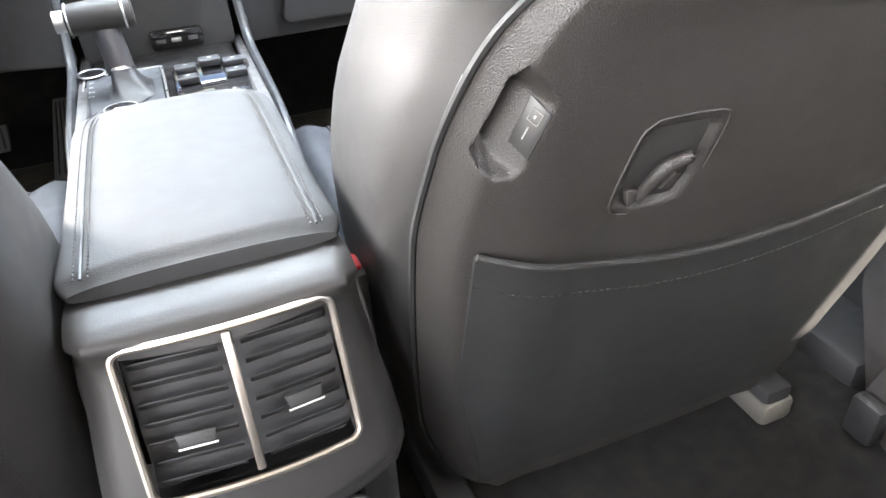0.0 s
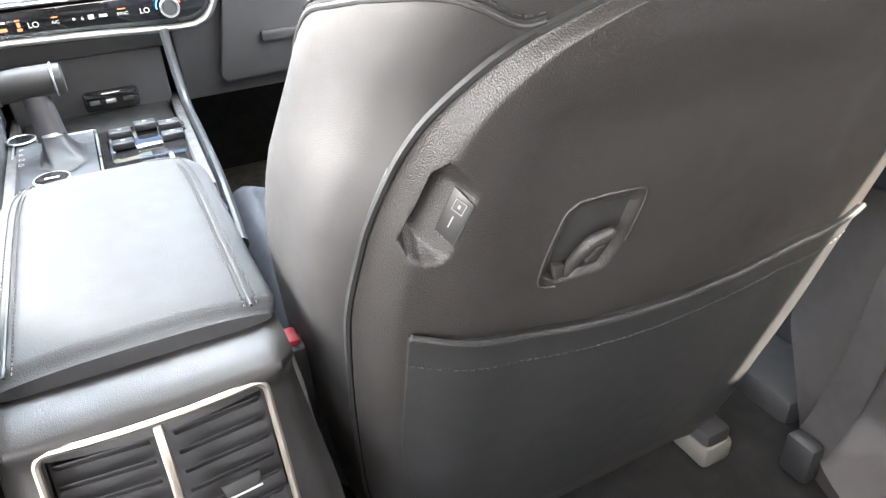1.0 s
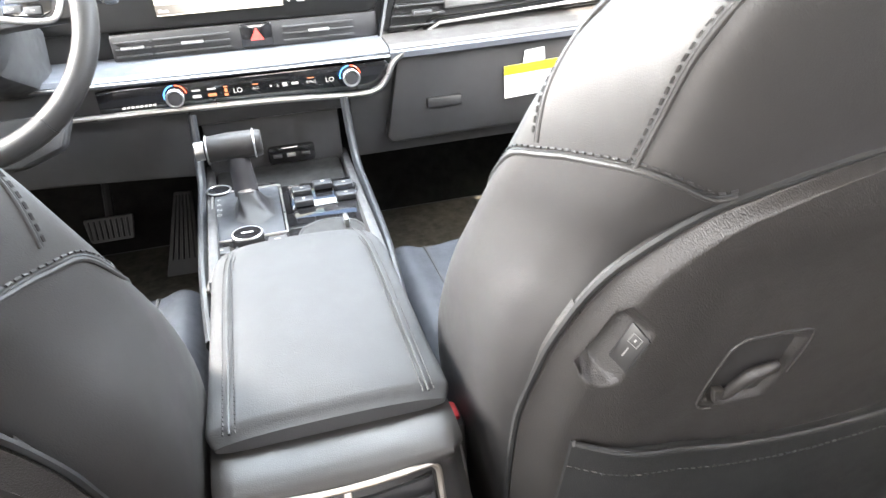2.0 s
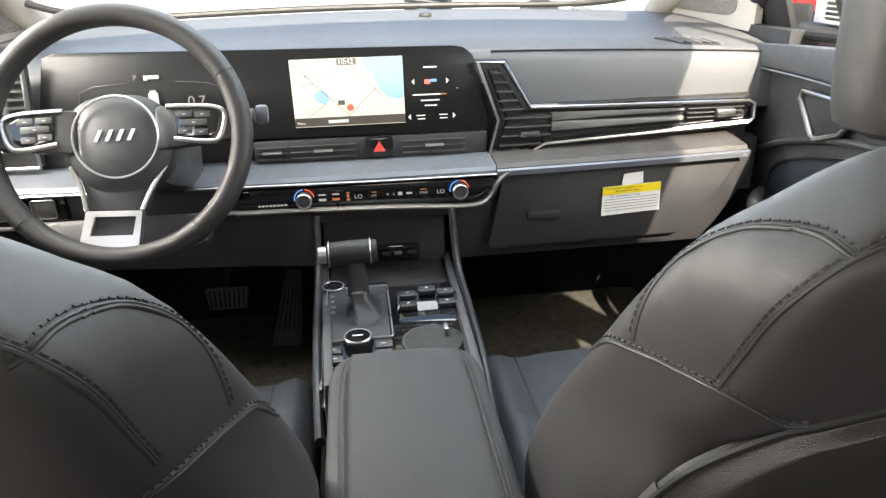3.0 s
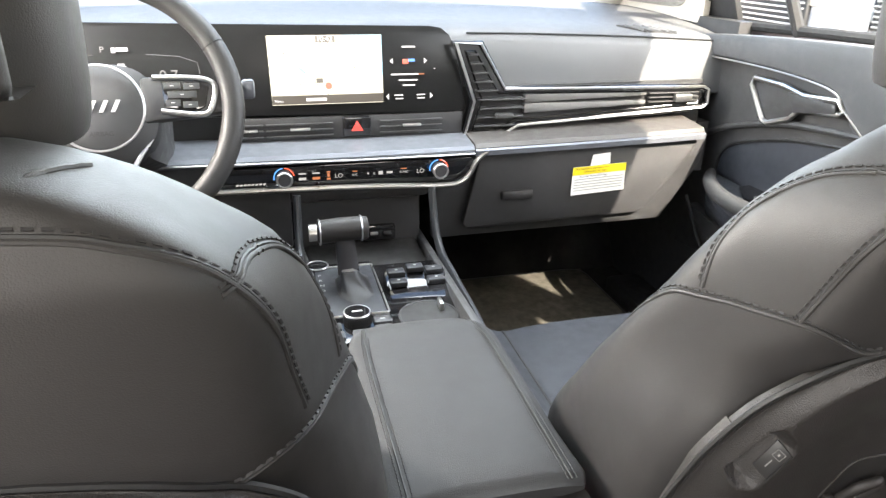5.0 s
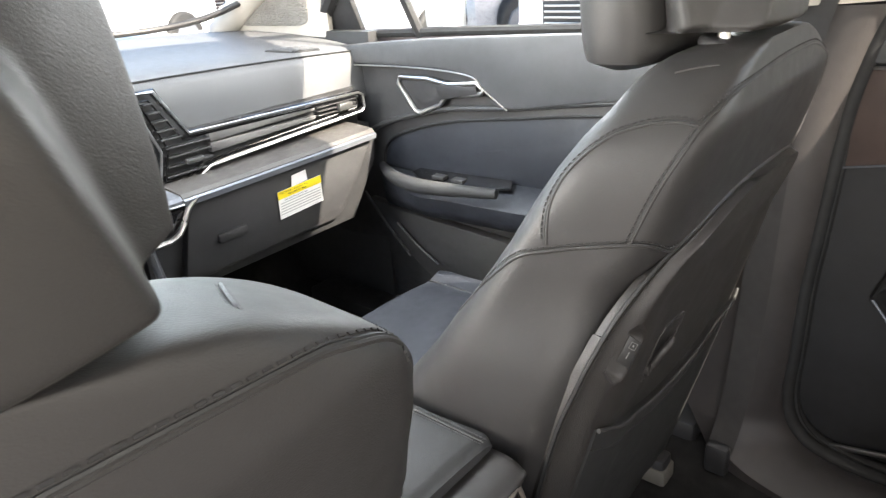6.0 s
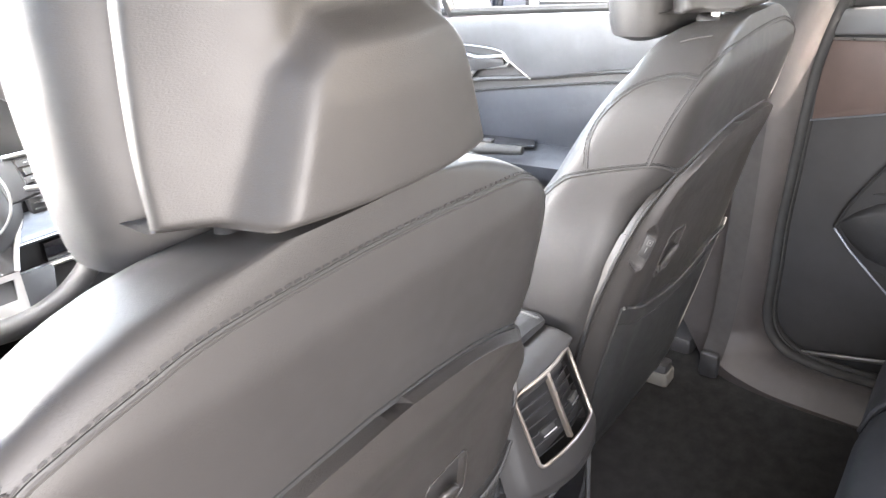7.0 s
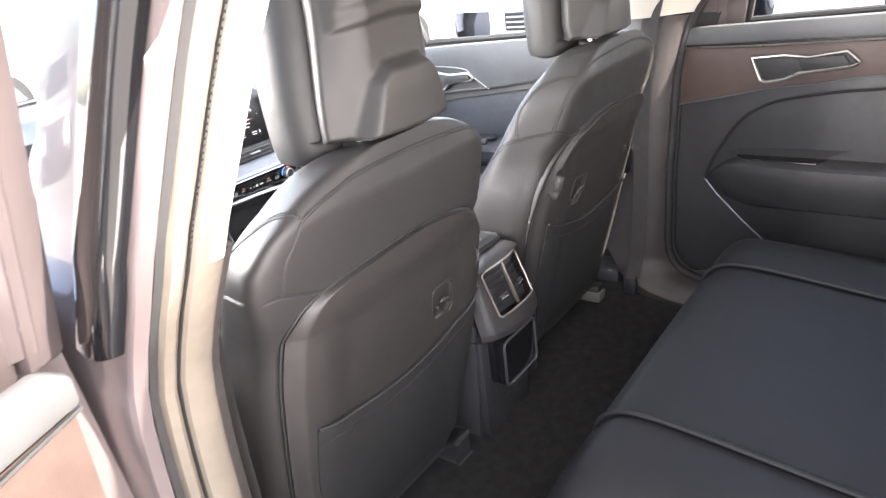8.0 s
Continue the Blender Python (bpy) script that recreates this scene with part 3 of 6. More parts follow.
def rrect(hw, hh, r, n=6):
    """A rounded rectangle about the origin."""
    pts = []
    for cx, cy, a0 in ((hw - r, hh - r, 0), (-hw + r, hh - r, 90), (-hw + r, -hh + r, 180), (hw - r, -hh + r, 270)):
        for k in range(n + 1):
            a = radians(a0 + 90 * k / n)
            pts.append((cx + r * math.cos(a), cy + r * math.sin(a)))
    return pts


# armrest lid
rings = []
for y in list(np.linspace(0.338, 0.352, 5)) + list(np.linspace(0.37, 0.56, 10)) + list(np.linspace(0.575, 0.645, 12)):
    f = max(0.0, (y - 0.565) / 0.08)
    w = 0.086 * (1 - 0.22 * f ** 2.6) * (1 - 0.075 * max(0.0, 1 - (y - 0.338) / 0.016) ** 2)
    top = 0.392 - 0.016 * f ** 3 - 0.006 * (1 - smooth01((y - 0.338) / 0.014))
    low = 0.362 + 0.015 * (1 - smooth01((y - 0.345) / 0.07))
    ring = []
    for d in np.linspace(0, 360, 49)[:-1]:
        a = radians(d)
        x, z = sup(math.cos(a), 4.2) * w, sup(math.sin(a), 3.2)
        crown = 0.003 * (1 - (x / w) ** 2) if z > 0 else 0
        ring.append(Vector((x, y, (top + low) / 2 + z * (top - low) / 2 + crown)))
    rings.append(ring)
lid = part("armrest_lid", loft(rings), ARM, console, "grey leatherette padded armrest lid")
for s in (-1, 1):
    line = curve_through([(s * x, y, z) for x, y, z in ((0.069, 0.34, 0.3922), (0.069, 0.42, 0.3935), (0.069, 0.52, 0.3935), (0.067, 0.58, 0.3925), (0.060, 0.63, 0.384))], 8)
    part("seam", tube(line, 0.0011, 5), SEAM, lid)
    for o in (-0.004, 0.004):
        part("stitching", stitches([p + Vector((o, 0, 0.0004)) for p in line], 0.0046, 0.0006), STITCH, lid)
part("lid_gap", box((-0.083, 0.333, 0.352), (0.083, 0.63, 0.364), 0.004), DARK, console)

# rear end: padded shoulder rolling down into the vent face
N_FACE = Vector((0, -0.92, 0.39)).normalized()


rings = []
for y, z in [(p.x, p.y) for p in curve_through([(0.41, 0.356, 0), (0.35, 0.374, 0), (0.327, 0.3795, 0), (0.303, 0.379, 0), (0.289, 0.369, 0), (0.272, 0.326, 0), (0.2535, 0.2825, 0), (0.245, 0.262, 0), (0.243, 0.252, 0), (0.25, 0.24, 0), (0.32, 0.235, 0)], 6)]:
    w = 0.084 + 0.012 * smooth01((0.37 - z) / 0.12)
    ring = []
    for k in np.linspace(-1, 1, 33):
        e = smooth01((abs(k) - 0.82) / 0.18)
        ring.append(Vector((k * w, y + 0.016 * e * e + 0.012 * (k * w / 0.062) ** 2 * smooth01((0.378 - z) / 0.02), z - 0.006 * e * e)))
    rings.append(ring)
bm = loft(rings, loop=False)
hole = [f for f in bm.faces if abs(f.calc_center_median().x) < 0.060 and 0.284 < f.calc_center_median().z < 0.366 and f.calc_center_median().y < 0.30]
bmesh.ops.delete(bm, geom=hole, context="FACES")
shoulder = part("rear_panel", bm, LEATHER, console, "padded rear panel round the air vents")
for s in (-1, 1):
    side_pts = [(s * 0.084, 0.62, 0.355), (s * 0.088, 0.40, 0.355), (s * 0.087, 0.345, 0.362), (s * 0.091, 0.325, 0.33), (s * 0.093, 0.305, 0.255), (s * 0.094, 0.32, 0.0), (s * 0.105, 0.62, 0.0)]
    part("side_panel", plate(side_pts, (-s, 0, 0), 0.012, 0.003), BLACK, console)
    front_side = [(s * 0.095, 0.62, 0.355), (s * 0.118, 1.12, 0.30), (s * 0.118, 1.12, 0.0), (s * 0.105, 0.62, 0.0)]
    part("side_panel", plate(front_side, (-s, 0, 0), 0.012, 0.003), BLACK, console)
    # grey bridge legs up to the dashboard
    leg = curve_through([(s * 0.104, 0.60, 0.29), (s * 0.108, 0.70, 0.318), (s * 0.114, 0.86, 0.318), (s * 0.115, 0.95, 0.325), (s * 0.114, 0.99, 0.36), (s * 0.112, 1.01, 0.42)], 8)
    part("bridge_leg", tube(leg, 0.0105, 10, flat=0.6, up=(1, 0, 0)), BRIDGE, console, "satin dark grey bridge leg")
part("core", box((-0.084, 0.30, 0.0), (0.084, 0.62, 0.24), 0.006), DARK, console)
part("core", box((-0.10, 0.62, 0.0), (0.10, 1.10, 0.27), 0.006), DARK, console)
# solid block; its near-black colour stands in for the open bin's shade
part("front_bin", box((-0.10, 0.945, 0.268), (0.10, 1.09, 0.30), 0.006), SEAM, console)
niche = part("rear_niche", box((-0.06, 0.262, 0.12), (0.06, 0.31, 0.225), 0.01), GLOSS, console)
part("niche_rim", tube([Vector((x, 0.262, 0.172 + z)) for x, z in rrect(0.06, 0.05, 0.012)], 0.003, 6, closed=True), BLACK, niche)


# rear vents
def vf(x, s, out=0.0):
    """x across, s down the vent face from its top edge (0..0.095)."""
    top = Vector((0, 0.2915, 0.3705))
    down = Vector((0, -0.38, -0.925)).normalized()
    return top + Vector((x, 0, 0)) + down * s + N_FACE * (out - 0.011 * (x / 0.062) ** 2)


vent = part("air_vent", plate([vf(x, 0.0465 + s, -0.012) for x, s in rrect(0.060, 0.045, 0.008)], -N_FACE, 0.012), DARK, console, "twin rear air vent with satin frame")
frame_line = [Vector((x, s, 0)) for x, s in rrect(0.062, 0.047, 0.008)]
frame_line = [a.lerp(b, k / 6) for a, b in zip(frame_line, frame_line[1:] + frame_line[:1]) for k in range(6)]
part("vent_frame", tube([vf(p.x, 0.0465 + p.y, 0.0055) for p in frame_line], 0.0023, 8, closed=True), VENTRIM, vent)
part("vent_divider", plate([vf(x, s, -0.004) for x, s in ((-0.0026, 0.003), (0.0026, 0.003), (0.0026, 0.09), (-0.0026, 0.09))], N_FACE, 0.008, 0.0015), VENTRIM, vent)
for c in (-0.0315, 0.0315):
    for k in range(7):
        s0 = 0.010 + 0.0122 * k
        pts = [vf(c - 0.025, s0, -0.002), vf(c + 0.025, s0, -0.002), vf(c + 0.025, s0 + 0.005, -0.010), vf(c - 0.025, s0 + 0.005, -0.010)]
        part("slat", plate(pts, (0, 0, -1), 0.0018, 0.0006), DARK, vent)
for c, s0 in ((-0.030, 0.060), (0.034, 0.056)):
    tab = part("vent_tab", plate([vf(c - 0.012, s0 - 0.004, -0.003), vf(c + 0.012, s0 - 0.004, -0.003), vf(c + 0.010, s0 + 0.004, -0.002), vf(c - 0.010, s0 + 0.004, -0.002)], N_FACE, 0.005, 0.0015), RUBBER, vent)
    part("tab_edge", tube([vf(c - 0.011, s0 + 0.0045, 0.003), vf(c + 0.011, s0 + 0.0045, 0.003)], 0.0008, 6), CHROME, tab)

# shifter plate, slightly rising forward
part("deck", box((-0.104, 0.63, 0.27), (0.104, 0.945, 0.318), 0.008), GLOSS, console)
shifter = part("shifter_plate", box((-0.102, 0.70, 0.316), (-0.004, 0.945, 0.325), 0.004), GLOSS, console, "gloss black shifter surround")
part("plate_rim", tube([Vector((-0.053 + x, 0.848 + y, 0.326)) for x, y in rrect(0.047, 0.080, 0.004)], 0.0015, 6, closed=True), CHROME, shifter)
part("plate_floor", box((-0.097, 0.771, 0.3245), (-0.009, 0.925, 0.3262), 0.0006), mat("matt_blue_black_plate", (0.014, 0.016, 0.020), 0.5), shifter)
rings = []
for k in range(12):
    h = k / 11
    hw, hd = 0.026 * (1 - 0.50 * h ** 0.55), 0.050 * (1 - 0.70 * h ** 0.55)
    rings.append([Vector((-0.044 - 0.006 * h + sup(math.cos(a), 3) * hw, 0.852 + 0.012 * h + sup(math.sin(a), 3) * hd + 0.005 * math.sin(5 * a + h * 5) * (1 - h), 0.3275 + 0.024 * h)) for a in (radians(d) for d in range(0, 360, 10))])
part("shift_boot", loft(rings), mat("black_boot_leatherette", (0.013, 0.013, 0.014), 0.45, grain=0.2, grain_scale=900, kind="leather"), shifter, "gathered leatherette shift boot")
part("shift_stem", tube([(-0.050, 0.862, 0.345), (-0.051, 0.866, 0.37), (-0.054, 0.87, 0.402)], lambda t: 0.0165 - 0.002 * t, 14, flat=0.55, up=(0, 1, 0)), mat("dark_metal_stem", (0.07, 0.07, 0.075), 0.35, metal=0.6), shifter)
part("stem_collar", tube([(-0.050, 0.8615, 0.345), (-0.0505, 0.8635, 0.353)], 0.0155, 14, flat=0.6, up=(0, 1, 0)), CHROME, shifter)
part("shift_knob", tube([(-0.092, 0.87, 0.411), (-0.088, 0.87, 0.411), (-0.06, 0.87, 0.413), (-0.03, 0.87, 0.413), (-0.022, 0.87, 0.412), (-0.019, 0.87, 0.412)],
                        lambda t: 0.019 if 0.1 < t < 0.9 else 0.0165, 24, flat=0.9), LEATHER, shifter, "dark barrel-shaped gear knob")
part("knob_cap", tube([(-0.104, 0.87, 0.411), (-0.093, 0.87, 0.411)], 0.0125, 20), CHROME, shifter)
part("knob_ring", ringed((-0.089, 0.87, 0.411), (1, 0, 0), 0.0185, 0.0012, 32, 6), CHROME, shifter)
part("knob_ring", ringed((-0.029, 0.87, 0.413), (1, 0, 0), 0.0185, 0.0012, 32, 6), CHROME, shifter)
for k, words in enumerate("PRND"):
    lettering("lettering", words, 0.0070, (-0.0935, 0.895 - 0.017 * k, 0.3270), (1, 0, 0), (0, 1, 0), PRINT, shifter)
start = part("start_button", disc((-0.091, 0.932, 0.327), (0, 0, 1), 0.016, 0.006, 28, 0.002), GLOSS, console)
part("button_ring", ringed((-0.091, 0.932, 0.329), (0, 0, 1), 0.0165, 0.0014, 32, 6), CHROME, start)
dial = part("rotary_dial", disc((-0.054, 0.748, 0.333), (0, 0, 1), 0.0185, 0.018, 40, 0.003), DARK, console, "round drive mode dial with knurled chrome ring")
part("dial_ring", ringed((-0.054, 0.748, 0.342), (0, 0, 1), 0.0172, 0.0016, 40, 6), CHROME, dial)
part("dial_face", disc((-0.054, 0.748, 0.3424), (0, 0, 1), 0.0165, 0.002, 32), GLOSS, dial)
for k in range(36):
    a = 2 * math.pi * k / 36
    part("knurl", box((-0.0548 + 0.0184 * math.cos(a), 0.7472 + 0.0184 * math.sin(a), 0.327), (-0.0532 + 0.0184 * math.cos(a), 0.7488 + 0.0184 * math.sin(a), 0.339)), DARK, dial)
part("print", box((-0.061, 0.7466, 0.3433), (-0.047, 0.7496, 0.3437)), PRINT, dial)
for x, y in ((-0.088, 0.738), (-0.086, 0.716), (-0.02, 0.745), (-0.022, 0.722), (-0.052, 0.715)):
    part("button", box((x - 0.012, y - 0.009, 0.323), (x + 0.012, y + 0.009, 0.33), 0.002), BLACK, console)
    part("print", box((x - 0.0035, y - 0.0008, 0.3298), (x + 0.0035, y + 0.0008, 0.3303)), PRINT, console)
# heater switch pod
pod = part("switch_pod", plate([(0.004, 0.815, 0.312), (0.098, 0.81, 0.312), (0.10, 0.875, 0.338), (0.004, 0.88, 0.338)], (0, 0, -1), 0.03, 0.006), GLOSS, console, "gloss black switch pod with chrome front lip")
part("pod_lip", plate([(0.003, 0.792, 0.309), (0.100, 0.789, 0.312), (0.099, 0.838, 0.3265), (0.006, 0.838, 0.3245)], (0, 0, -1), 0.010, 0.003), GLOSS, pod, "gloss black sloping front lip")
part("lip_edge", tube(curve_through([(0.002, 0.80, 0.300), (0.004, 0.790, 0.3085), (0.05, 0.7885, 0.311), (0.100, 0.787, 0.3125)], 6), 0.0013, 6), CHROME, pod)
for x, y, z, w in ((0.022, 0.866, 0.338, 0.013), (0.052, 0.872, 0.341, 0.013), (0.080, 0.866, 0.338, 0.013), (0.022, 0.846, 0.331, 0.013), (0.080, 0.846, 0.331, 0.013)):
    part("switch", box((x - w, y - 0.009, z - 0.006), (x + w, y + 0.009, z + 0.003), 0.002), mat("black_switch_cap", (0.018, 0.019, 0.022), 0.35), pod)
    part("print", plate([(x - 0.002, y - 0.0014, z + 0.0032), (x + 0.002, y - 0.0014, z + 0.0032), (x + 0.0028, y + 0.0014, z + 0.0032), (x - 0.0014, y + 0.002, z + 0.0032)], (0, 0, 1), 0.0003), PRINT, pod)
# cup holder: a ring, and a flat black disc painted as the well's shade
cup = part("cup_holder", ringed((0.048, 0.758, 0.319), (0, 0, 1), 0.041, 0.002, 48, 8), DARK, console)
rings = [[Vector((0.048 + math.cos(a) * r, 0.758 + math.sin(a) * r, z)) for a in (radians(d) for d in range(0, 360, 10))] for r, z in ((0.040, 0.3195), (0.038, 0.3188))]
part("cup_well", loft(rings), SEAM, cup)
part("cup_lever", box((0.066, 0.765, 0.3195), (0.072, 0.785, 0.332), 0.002), CHROME, cup)
part("console_edge", tube(curve_through([(-0.103, 0.66, 0.320), (-0.103, 0.75, 0.320), (-0.103, 0.92, 0.320)], 6), 0.0022, 8), CHROME, console)

# ---- dashboard ----
dash = thing("dashboard", (0, 1.2, 0.3), "dark grey dashboard with wide curved display and satin trim", "dashboard")


def sweep(profile, xs, drop=0.0, bow=0.0, taper=None, ends=True):
    """A profile of (y, z) carried along x, dropped and bowed back towards the ends."""
    rings = []
    for x in xs:
        k = (x / 0.7) ** 2
        rings.append([Vector((x, y + bow * k, z - drop * k)) for y, z in profile])
    return loft(rings, caps=ends)


XS = np.linspace(-0.73, 0.73, 41)
top_prof = [(1.118, 0.56), (1.119, 0.60), (1.121, 0.640), (1.127, 0.655), (1.142, 0.664), (1.2, 0.673), (1.35, 0.688), (1.48, 0.694), (1.62, 0.690), (1.62, 0.50), (1.3, 0.50)]
part("upper_pad", sweep(top_prof, XS, 0.022, 0.01), DASHTOP, dash, "grey soft upper pad")
part("hood_groove", tube([(x, 1.127 + 0.01 * (x / 0.7) ** 2, 0.6575 - 0.022 * (x / 0.7) ** 2) for x in np.linspace(0.2, 0.7, 20)], 0.0016, 6), SEAM, dash)
# ledge in satin blue-grey
ledge_prof = [(1.022, 0.468), (1.021, 0.476), (1.026, 0.482), (1.06, 0.4855), (1.115, 0.489), (1.115, 0.465)]
part("ledge", sweep(ledge_prof, np.linspace(-0.69, 0.19, 30), -0.012, 0.0), SILVER, dash, "satin grey ledge across the dashboard")
far_prof = [(1.024, 0.472), (1.024, 0.478), (1.03, 0.484), (1.06, 0.4875), (1.115, 0.491), (1.115, 0.465)]
part("ledge", sweep(far_prof, np.linspace(0.192, 0.635, 20), -0.012, 0.0), LEDGE, dash, "dark grained ledge before the passenger")
part("ledge_strip", sweep([(1.020, 0.465), (1.019, 0.474), (1.0238, 0.4765), (1.0238, 0.465)], np.linspace(0.192, 0.635, 20), -0.012, 0.0), SILVER, dash)
# backing behind the vents and between ledge and pad
part("mid_backing", sweep([(1.118, 0.48), (1.118, 0.565), (1.2, 0.565), (1.2, 0.48)], np.linspace(-0.70, 0.68, 12)), DARK, dash)
part("mid_backing", box((-0.70, 1.105, 0.385), (0.70, 1.3, 0.485)), DARK, dash)


# wide display under one sheet of glass
def dsp(x, z, out=0.0):
    return Vector((x, 1.0915 + (z - 0.525) * 0.14 + (0.05 * max(0.0, (-x - 0.2)) ** 2) - out, z))


rim = [(-0.52, 0.535), (0.172, 0.527), (0.186, 0.530), (0.192, 0.538), (0.178, 0.625), (0.165, 0.655), (0.15, 0.667), (0.13, 0.670), (-0.2, 0.675), (-0.50, 0.680), (-0.52, 0.673), (-0.535, 0.60), (-0.538, 0.55)]
display = part("display_panel", plate([dsp(x, z) for x, z in rim], (0, 1, -0.14), 0.02, 0.003), SCREENGLASS, dash, "wide black glass display with cluster and map")
MAPC = glow("map_cream", (0.93, 0.90, 0.72), SCREEN)
WATER = glow("map_water", (0.32, 0.62, 0.75), SCREEN)
SCRW = glow("screen_white", (1, 1, 1), SCREEN)
SCRD = glow("screen_bar", (0.10, 0.08, 0.06), SCREEN * 0.6)
SCRR = glow("screen_red", (0.9, 0.12, 0.06), SCREEN)
SCRB = glow("screen_blue", (0.1, 0.35, 0.9), SCREEN)
SCRO = glow("screen_orange", (0.9, 0.32, 0.14), SCREEN * 0.4)


def flat(points, out=0.0012, thick=0.0006):
    return plate([dsp(x, z, out) for x, z in points], (0, 1, -0.14), thick)


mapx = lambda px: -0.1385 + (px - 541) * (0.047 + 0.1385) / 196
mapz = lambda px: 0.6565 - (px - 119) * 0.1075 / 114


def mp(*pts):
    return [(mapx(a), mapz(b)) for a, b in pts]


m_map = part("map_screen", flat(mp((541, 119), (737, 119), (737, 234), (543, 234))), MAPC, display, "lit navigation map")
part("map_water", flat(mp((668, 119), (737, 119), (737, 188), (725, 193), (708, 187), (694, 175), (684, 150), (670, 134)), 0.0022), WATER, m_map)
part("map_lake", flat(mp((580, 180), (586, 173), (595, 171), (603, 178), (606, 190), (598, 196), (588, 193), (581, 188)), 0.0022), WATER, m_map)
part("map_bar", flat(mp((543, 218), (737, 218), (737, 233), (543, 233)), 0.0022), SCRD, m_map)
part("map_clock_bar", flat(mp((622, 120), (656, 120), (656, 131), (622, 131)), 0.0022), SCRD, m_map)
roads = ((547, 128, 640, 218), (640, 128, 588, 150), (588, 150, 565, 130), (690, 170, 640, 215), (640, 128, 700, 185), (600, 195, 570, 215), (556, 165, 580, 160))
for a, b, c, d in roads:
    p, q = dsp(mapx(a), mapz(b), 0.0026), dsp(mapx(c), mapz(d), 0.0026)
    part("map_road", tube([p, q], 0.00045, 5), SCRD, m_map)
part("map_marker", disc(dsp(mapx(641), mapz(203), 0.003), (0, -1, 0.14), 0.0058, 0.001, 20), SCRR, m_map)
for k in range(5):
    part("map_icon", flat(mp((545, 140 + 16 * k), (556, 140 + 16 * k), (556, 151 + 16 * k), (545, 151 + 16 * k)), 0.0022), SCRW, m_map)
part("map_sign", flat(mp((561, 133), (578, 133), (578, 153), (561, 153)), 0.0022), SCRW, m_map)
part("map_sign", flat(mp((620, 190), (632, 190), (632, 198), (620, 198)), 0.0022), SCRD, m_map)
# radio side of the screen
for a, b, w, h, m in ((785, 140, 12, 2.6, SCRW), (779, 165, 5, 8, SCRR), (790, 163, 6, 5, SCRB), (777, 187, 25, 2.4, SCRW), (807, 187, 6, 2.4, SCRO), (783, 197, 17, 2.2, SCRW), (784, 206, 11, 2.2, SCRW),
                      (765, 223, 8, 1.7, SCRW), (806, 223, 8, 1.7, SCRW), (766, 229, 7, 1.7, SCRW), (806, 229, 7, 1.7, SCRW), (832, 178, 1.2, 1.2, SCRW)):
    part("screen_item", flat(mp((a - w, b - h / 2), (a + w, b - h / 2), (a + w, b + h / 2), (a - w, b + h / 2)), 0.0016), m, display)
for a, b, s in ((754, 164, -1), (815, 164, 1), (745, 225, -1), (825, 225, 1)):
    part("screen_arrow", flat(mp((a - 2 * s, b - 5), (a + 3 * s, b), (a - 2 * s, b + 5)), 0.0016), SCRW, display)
# instrument side
SCRG2 = glow("panel_grey_white", (0.75, 0.74, 0.72), SCREEN * 0.45)
SCRG = glow("cluster_dim", (0.5, 0.48, 0.46), SCREEN * 0.25)
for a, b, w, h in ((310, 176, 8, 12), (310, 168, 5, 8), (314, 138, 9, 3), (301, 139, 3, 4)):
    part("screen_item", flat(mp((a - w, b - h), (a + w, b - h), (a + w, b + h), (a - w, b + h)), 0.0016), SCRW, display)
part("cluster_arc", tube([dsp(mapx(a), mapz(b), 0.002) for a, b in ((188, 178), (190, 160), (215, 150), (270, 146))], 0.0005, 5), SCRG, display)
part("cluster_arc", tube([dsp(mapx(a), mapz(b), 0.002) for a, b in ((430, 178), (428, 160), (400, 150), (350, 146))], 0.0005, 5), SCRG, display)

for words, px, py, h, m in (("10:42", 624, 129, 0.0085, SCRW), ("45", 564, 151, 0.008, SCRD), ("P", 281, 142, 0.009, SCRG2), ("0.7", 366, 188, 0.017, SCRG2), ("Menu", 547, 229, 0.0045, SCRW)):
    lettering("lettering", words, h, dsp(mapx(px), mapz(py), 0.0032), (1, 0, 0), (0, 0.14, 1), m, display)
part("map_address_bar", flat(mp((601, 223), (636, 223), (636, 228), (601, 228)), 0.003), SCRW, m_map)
# centre vent strip with hazard switch
strip = part("vent_strip", box((-0.21, 1.094, 0.488), (0.188, 1.115, 0.527), 0.003), DARK, dash, "narrow centre vents with hazard switch")
for a, b in ((-0.205, -0.155), (-0.15, -0.04), (0.04, 0.15)):
    for z in (0.496, 0.506, 0.516):
        part("slat", box((a, 1.090, z - 0.0012), (b, 1.10, z + 0.0012), 0.0006), BLACK, strip)
    part("vent_tab", box(((a + b) / 2 - 0.016, 1.084, 0.5065), ((a + b) / 2 + 0.016, 1.092, 0.510), 0.001), CHROME, strip)
hz = part("hazard_switch", box((-0.024, 1.088, 0.492), (0.024, 1.098, 0.526), 0.003), GLOSS, dash)
part("hazard_mark", plate([(-0.0105, 1.0872, 0.502), (0.0105, 1.0872, 0.502), (0, 1.0872, 0.520)], (0, -1, 0), 0.001), glow("hazard_red", (1, 0.10, 0.08), SCREEN * 0.7), hz, "red warning triangle")

